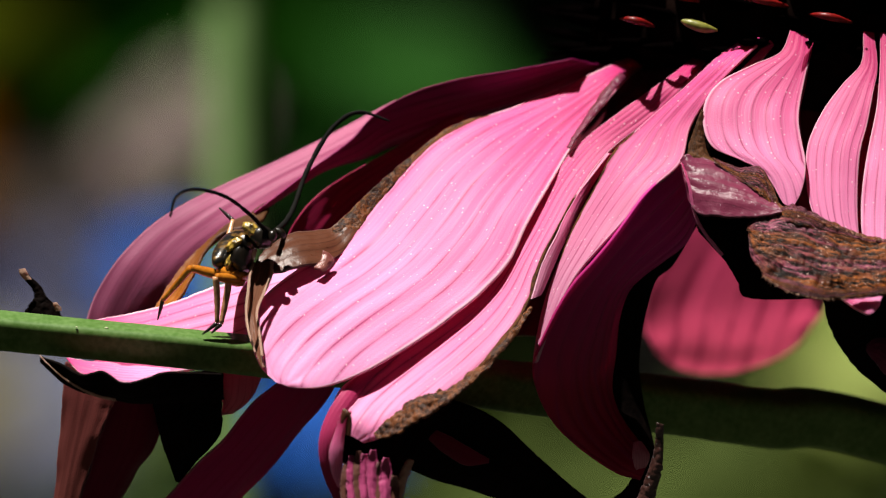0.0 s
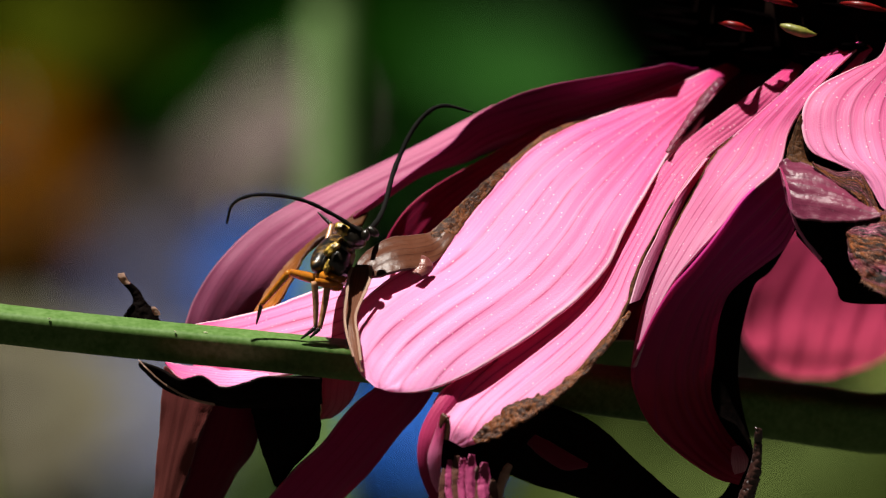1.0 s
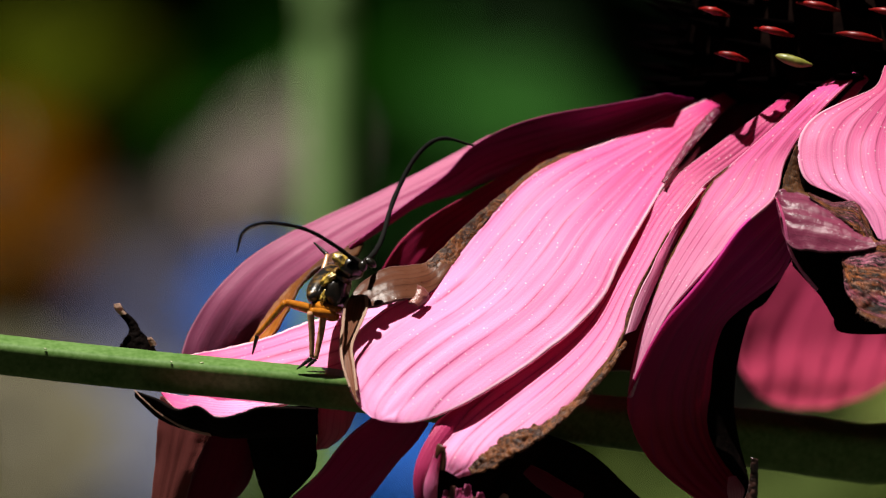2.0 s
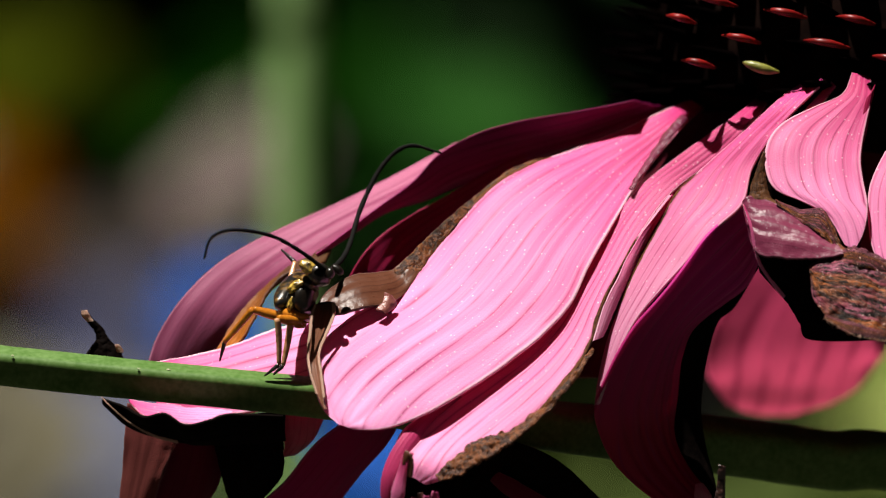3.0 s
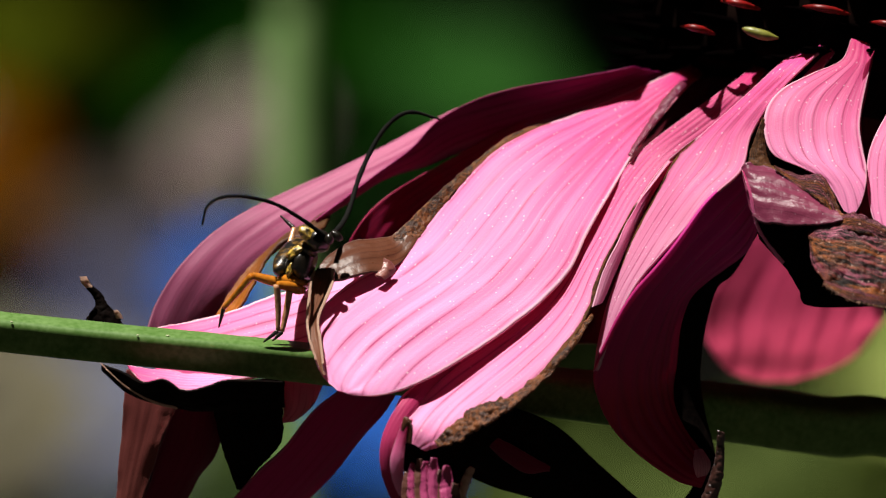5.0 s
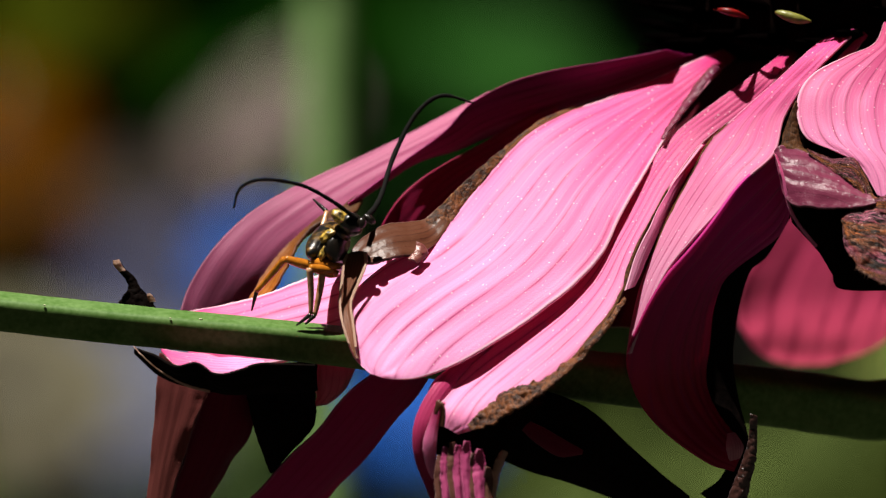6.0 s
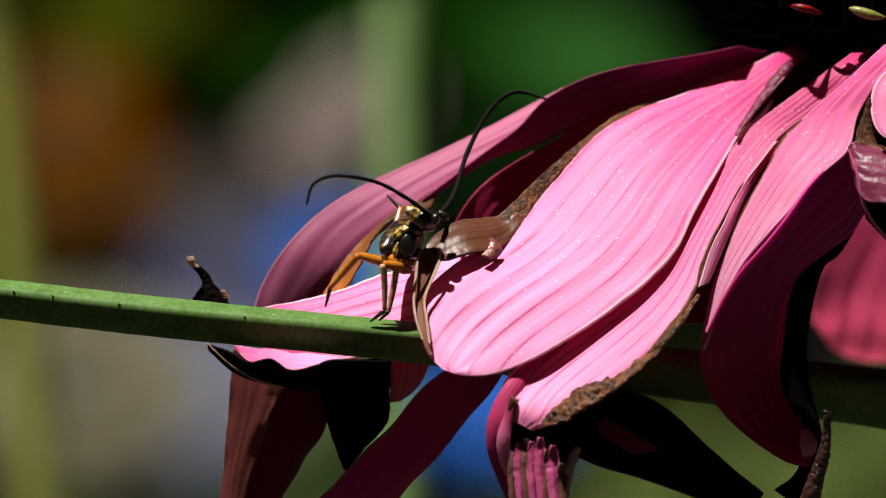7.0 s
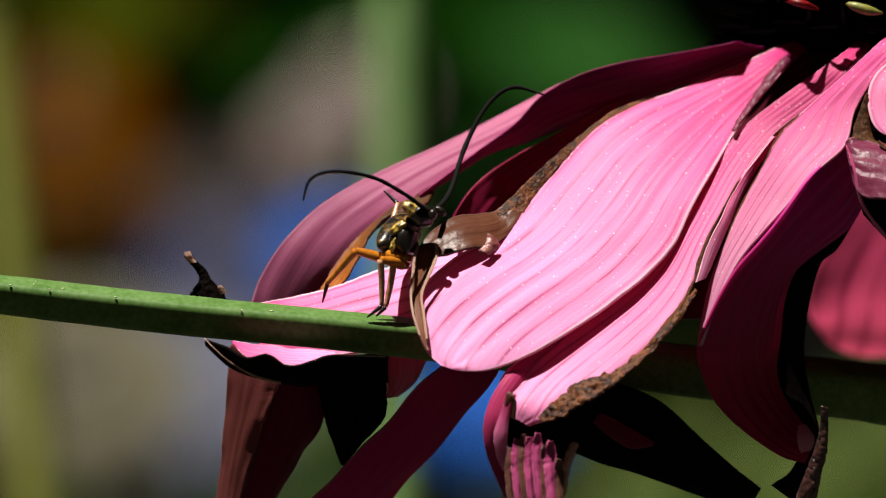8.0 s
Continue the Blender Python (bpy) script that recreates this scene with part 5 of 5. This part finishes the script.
SLATE = plain_material("slate_petal", (0.020, 0.022, 0.048), (0.040, 0.043, 0.085), 200, 0.85, spec=0.1, see=0.2)
RUST = plain_material("rust_petal", (0.055, 0.018, 0.0003), (0.100, 0.034, 0.0005), 200, 0.95, spec=0.0, see=0.2)
GREY = plain_material("dry_seed_head", (0.085, 0.062, 0.056), (0.18, 0.14, 0.13), 200, 0.9, spec=0.1)
DULL_GREY = plain_material("dull_seed_head", (0.014, 0.010, 0.007), (0.030, 0.022, 0.016), 200, 0.9, spec=0.1)
LEAF = plain_material("green_leaf", (0.005, 0.035, 0.002), (0.015, 0.080, 0.005), 60, 0.85, spec=0.1, see=0.3)
OLIVE_LEAF = plain_material("olive_leaf", (0.017, 0.022, 0.0005), (0.042, 0.050, 0.001), 60, 0.9, spec=0.02, see=0.3)
LIME = plain_material("lime_leaf", (0.032, 0.050, 0.009), (0.065, 0.090, 0.019), 60, 0.85, spec=0.1, see=0.3)
BRIGHT = plain_material("yellow_green_leaf", (0.22, 0.29, 0.07), (0.38, 0.44, 0.13), 60, 0.85, spec=0.1, see=0.3)
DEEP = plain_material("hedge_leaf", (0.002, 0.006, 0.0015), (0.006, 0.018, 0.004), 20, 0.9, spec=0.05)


def blurred_stem(top, foot, r, label, material):
    top, foot = Vector(top) / MM, Vector(foot) / MM
    d = (foot - top)
    end = top + d * ((GROUND / MM - 20 - top.z) / d.z)
    up = top - d * 0.6
    ob = thing("plant_stem", end * MM, label, "stem", "stems behind")
    part("stem", tube("stem", [(*up, r * 0.8), (*top, r), (*foot, r), (*end, r * 1.5)], 16, 40, 0.05), material, ob)


blurred_stem((-0.0263, 0.430, 0.0312), (-0.0263, 0.430, 0.0079), 2.75, "pale green upright stem, out of focus", FAR_STEM)
blurred_stem((-0.0796, 0.450, 0.0318), (-0.0732, 0.450, -0.0318), 2.9, "olive green leaning stem, out of focus", OLIVE)

garden_flower("blue_flower", (-0.0665, 1.444, -0.0055), 0.0180, BLUE, "bright blue garden flower, out of focus")
garden_flower("blue_flower", (-0.0275, 1.444, -0.0400), 0.0210, BLUE, "bright blue garden flower, out of focus")
garden_flower("slate_flower", (-0.0927, 1.558, -0.0145), 0.0334, SLATE, "dull slate blue flower, out of focus")
garden_flower("lilac_flower", (-0.0980, 1.254, -0.0345), 0.0289, LILAC, "pale lilac flower, out of focus")
garden_flower("beige_flower", (-0.1152, 1.216, -0.0319), 0.0304, BEIGE, "faded beige flower, out of focus")
garden_flower("rust_flower", (-0.1490, 1.680, 0.0330), 0.0250, RUST, "rust orange garden flower, out of focus")
garden_flower("rust_flower", (-0.1500, 1.710, 0.0130), 0.0280, RUST, "rust orange garden flower, out of focus")
garden_flower("seed_head", (-0.1060, 1.650, 0.0100), 0.0220, DULL_GREY, "dull brown dried seed head, out of focus")
garden_flower("seed_head", (-0.0642, 1.558, 0.0382), 0.0150, GREY, "grey-brown dried seed head, out of focus")
garden_flower("seed_head", (-0.0773, 1.600, 0.0267), 0.0150, GREY, "grey-brown dried seed head, out of focus")
leafy_plant("leafy_plant", [(-0.0288, 1.710, 0.0596), (-0.0359, 1.767, 0.0338), (-0.0413, 1.710, 0.0455), (-0.0311, 1.767, 0.0498), (-0.0487, 1.767, 0.0642), (-0.0450, 1.740, 0.0318), (-0.0355, 1.740, 0.0667), (-0.0130, 1.740, 0.0450), (0.0010, 1.780, 0.0520)], LEAF, "green broad-leaved plant, out of focus", 0.0608)
leafy_plant("leafy_plant", [(-0.1410, 1.900, 0.0746), (-0.1528, 1.900, 0.0661)], OLIVE_LEAF, "dull olive leafy plant, out of focus", 0.0760)
leafy_plant("leafy_plant", [(0.0926, 1.482, -0.0224), (0.0891, 1.501, -0.0283)], BRIGHT, "bright yellow-green leafy plant, out of focus", 0.0532)
leafy_plant("leafy_plant", [(0.0826, 1.634, -0.0634), (0.1047, 1.558, -0.0583), (0.0569, 1.634, -0.0604)], LIME, "lime green leafy plant, out of focus", 0.0760)
leafy_plant("leafy_plant", [(0.0181, 1.710, -0.0530), (0.0300, 1.660, -0.0550), (0.0240, 1.660, -0.0620), (-0.0350, 1.710, -0.0655), (-0.0538, 1.710, -0.0468)], LIME, "olive green leafy plant, out of focus", 0.0760)


def hedge():
    """The dark mass of leaves at the back of the bed."""
    rnd = random.Random(11)
    verts, faces = [], []
    for k in range(24000):
        c = Vector((rnd.uniform(-2.6, 2.6), rnd.uniform(2.3, 3.2), rnd.uniform(GROUND, 1.7)))
        m = Euler((rnd.uniform(-1, 1), rnd.uniform(-1, 1), rnd.uniform(0, 6.28))).to_matrix()
        l, w = rnd.uniform(0.06, 0.12), rnd.uniform(0.03, 0.05)
        b = len(verts)
        for q in ((0, 0, 0), (l * 0.4, -w, 0.006), (l, 0, -0.01), (l * 0.4, w, 0.006), (l * 0.45, 0, 0)):
            verts.append(c + m @ Vector(q))
        faces += [(b, b + 1, b + 4), (b + 1, b + 2, b + 4), (b + 2, b + 3, b + 4), (b + 3, b, b + 4)]
    me = bpy.data.meshes.new("hedge")
    me.from_pydata([tuple(v) for v in verts], [], faces)
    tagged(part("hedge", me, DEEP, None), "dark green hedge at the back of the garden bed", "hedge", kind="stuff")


hedge()


# ---- what moves: the beetle's head and feelers ----
def motions():
    def turned(ob, dx, dz, turn, swing=0.0):
        b = Vector(ob.location)
        return Matrix.Translation((b.x + dx * MM, b.y, b.z + dz * MM)) @ pose(0, 0, 0, 0, turn, swing)

    walk(bug_head, [(0, turned(bug_head, 0, 0, 0)), (0.5, turned(bug_head, 0, 0, 0)), (0.7, turned(bug_head, -0.3, 0.22, -2)), (1, turned(bug_head, -0.38, 0.3, -3)),
                    (1.5, turned(bug_head, -0.3, 0.28, -2)), (8, turned(bug_head, -0.3, 0.28, -2))])
    walk(feeler_one, [(0, turned(feeler_one, 0, 0, 0)), (0.5, turned(feeler_one, 0, 0, 0, -3)), (0.7, turned(feeler_one, 0, 0, 0, -36)), (1, turned(feeler_one, 0, 0, 0, -37)),
                      (1.5, turned(feeler_one, 0, 0, 0, -22)), (2, turned(feeler_one, 0, 0, 0, -17)), (3.5, turned(feeler_one, 0, 0, 0, -17)), (5.5, turned(feeler_one, 0, 0, 0, -19)), (8, turned(feeler_one, 0, 0, 0, -21))])
    walk(feeler_two, [(0, turned(feeler_two, 0, 0, 0)), (0.5, turned(feeler_two, 0, 0, -2)), (1, turned(feeler_two, 0, 0, -1.5)), (8, turned(feeler_two, 0, 0, -0.5))])


motions()
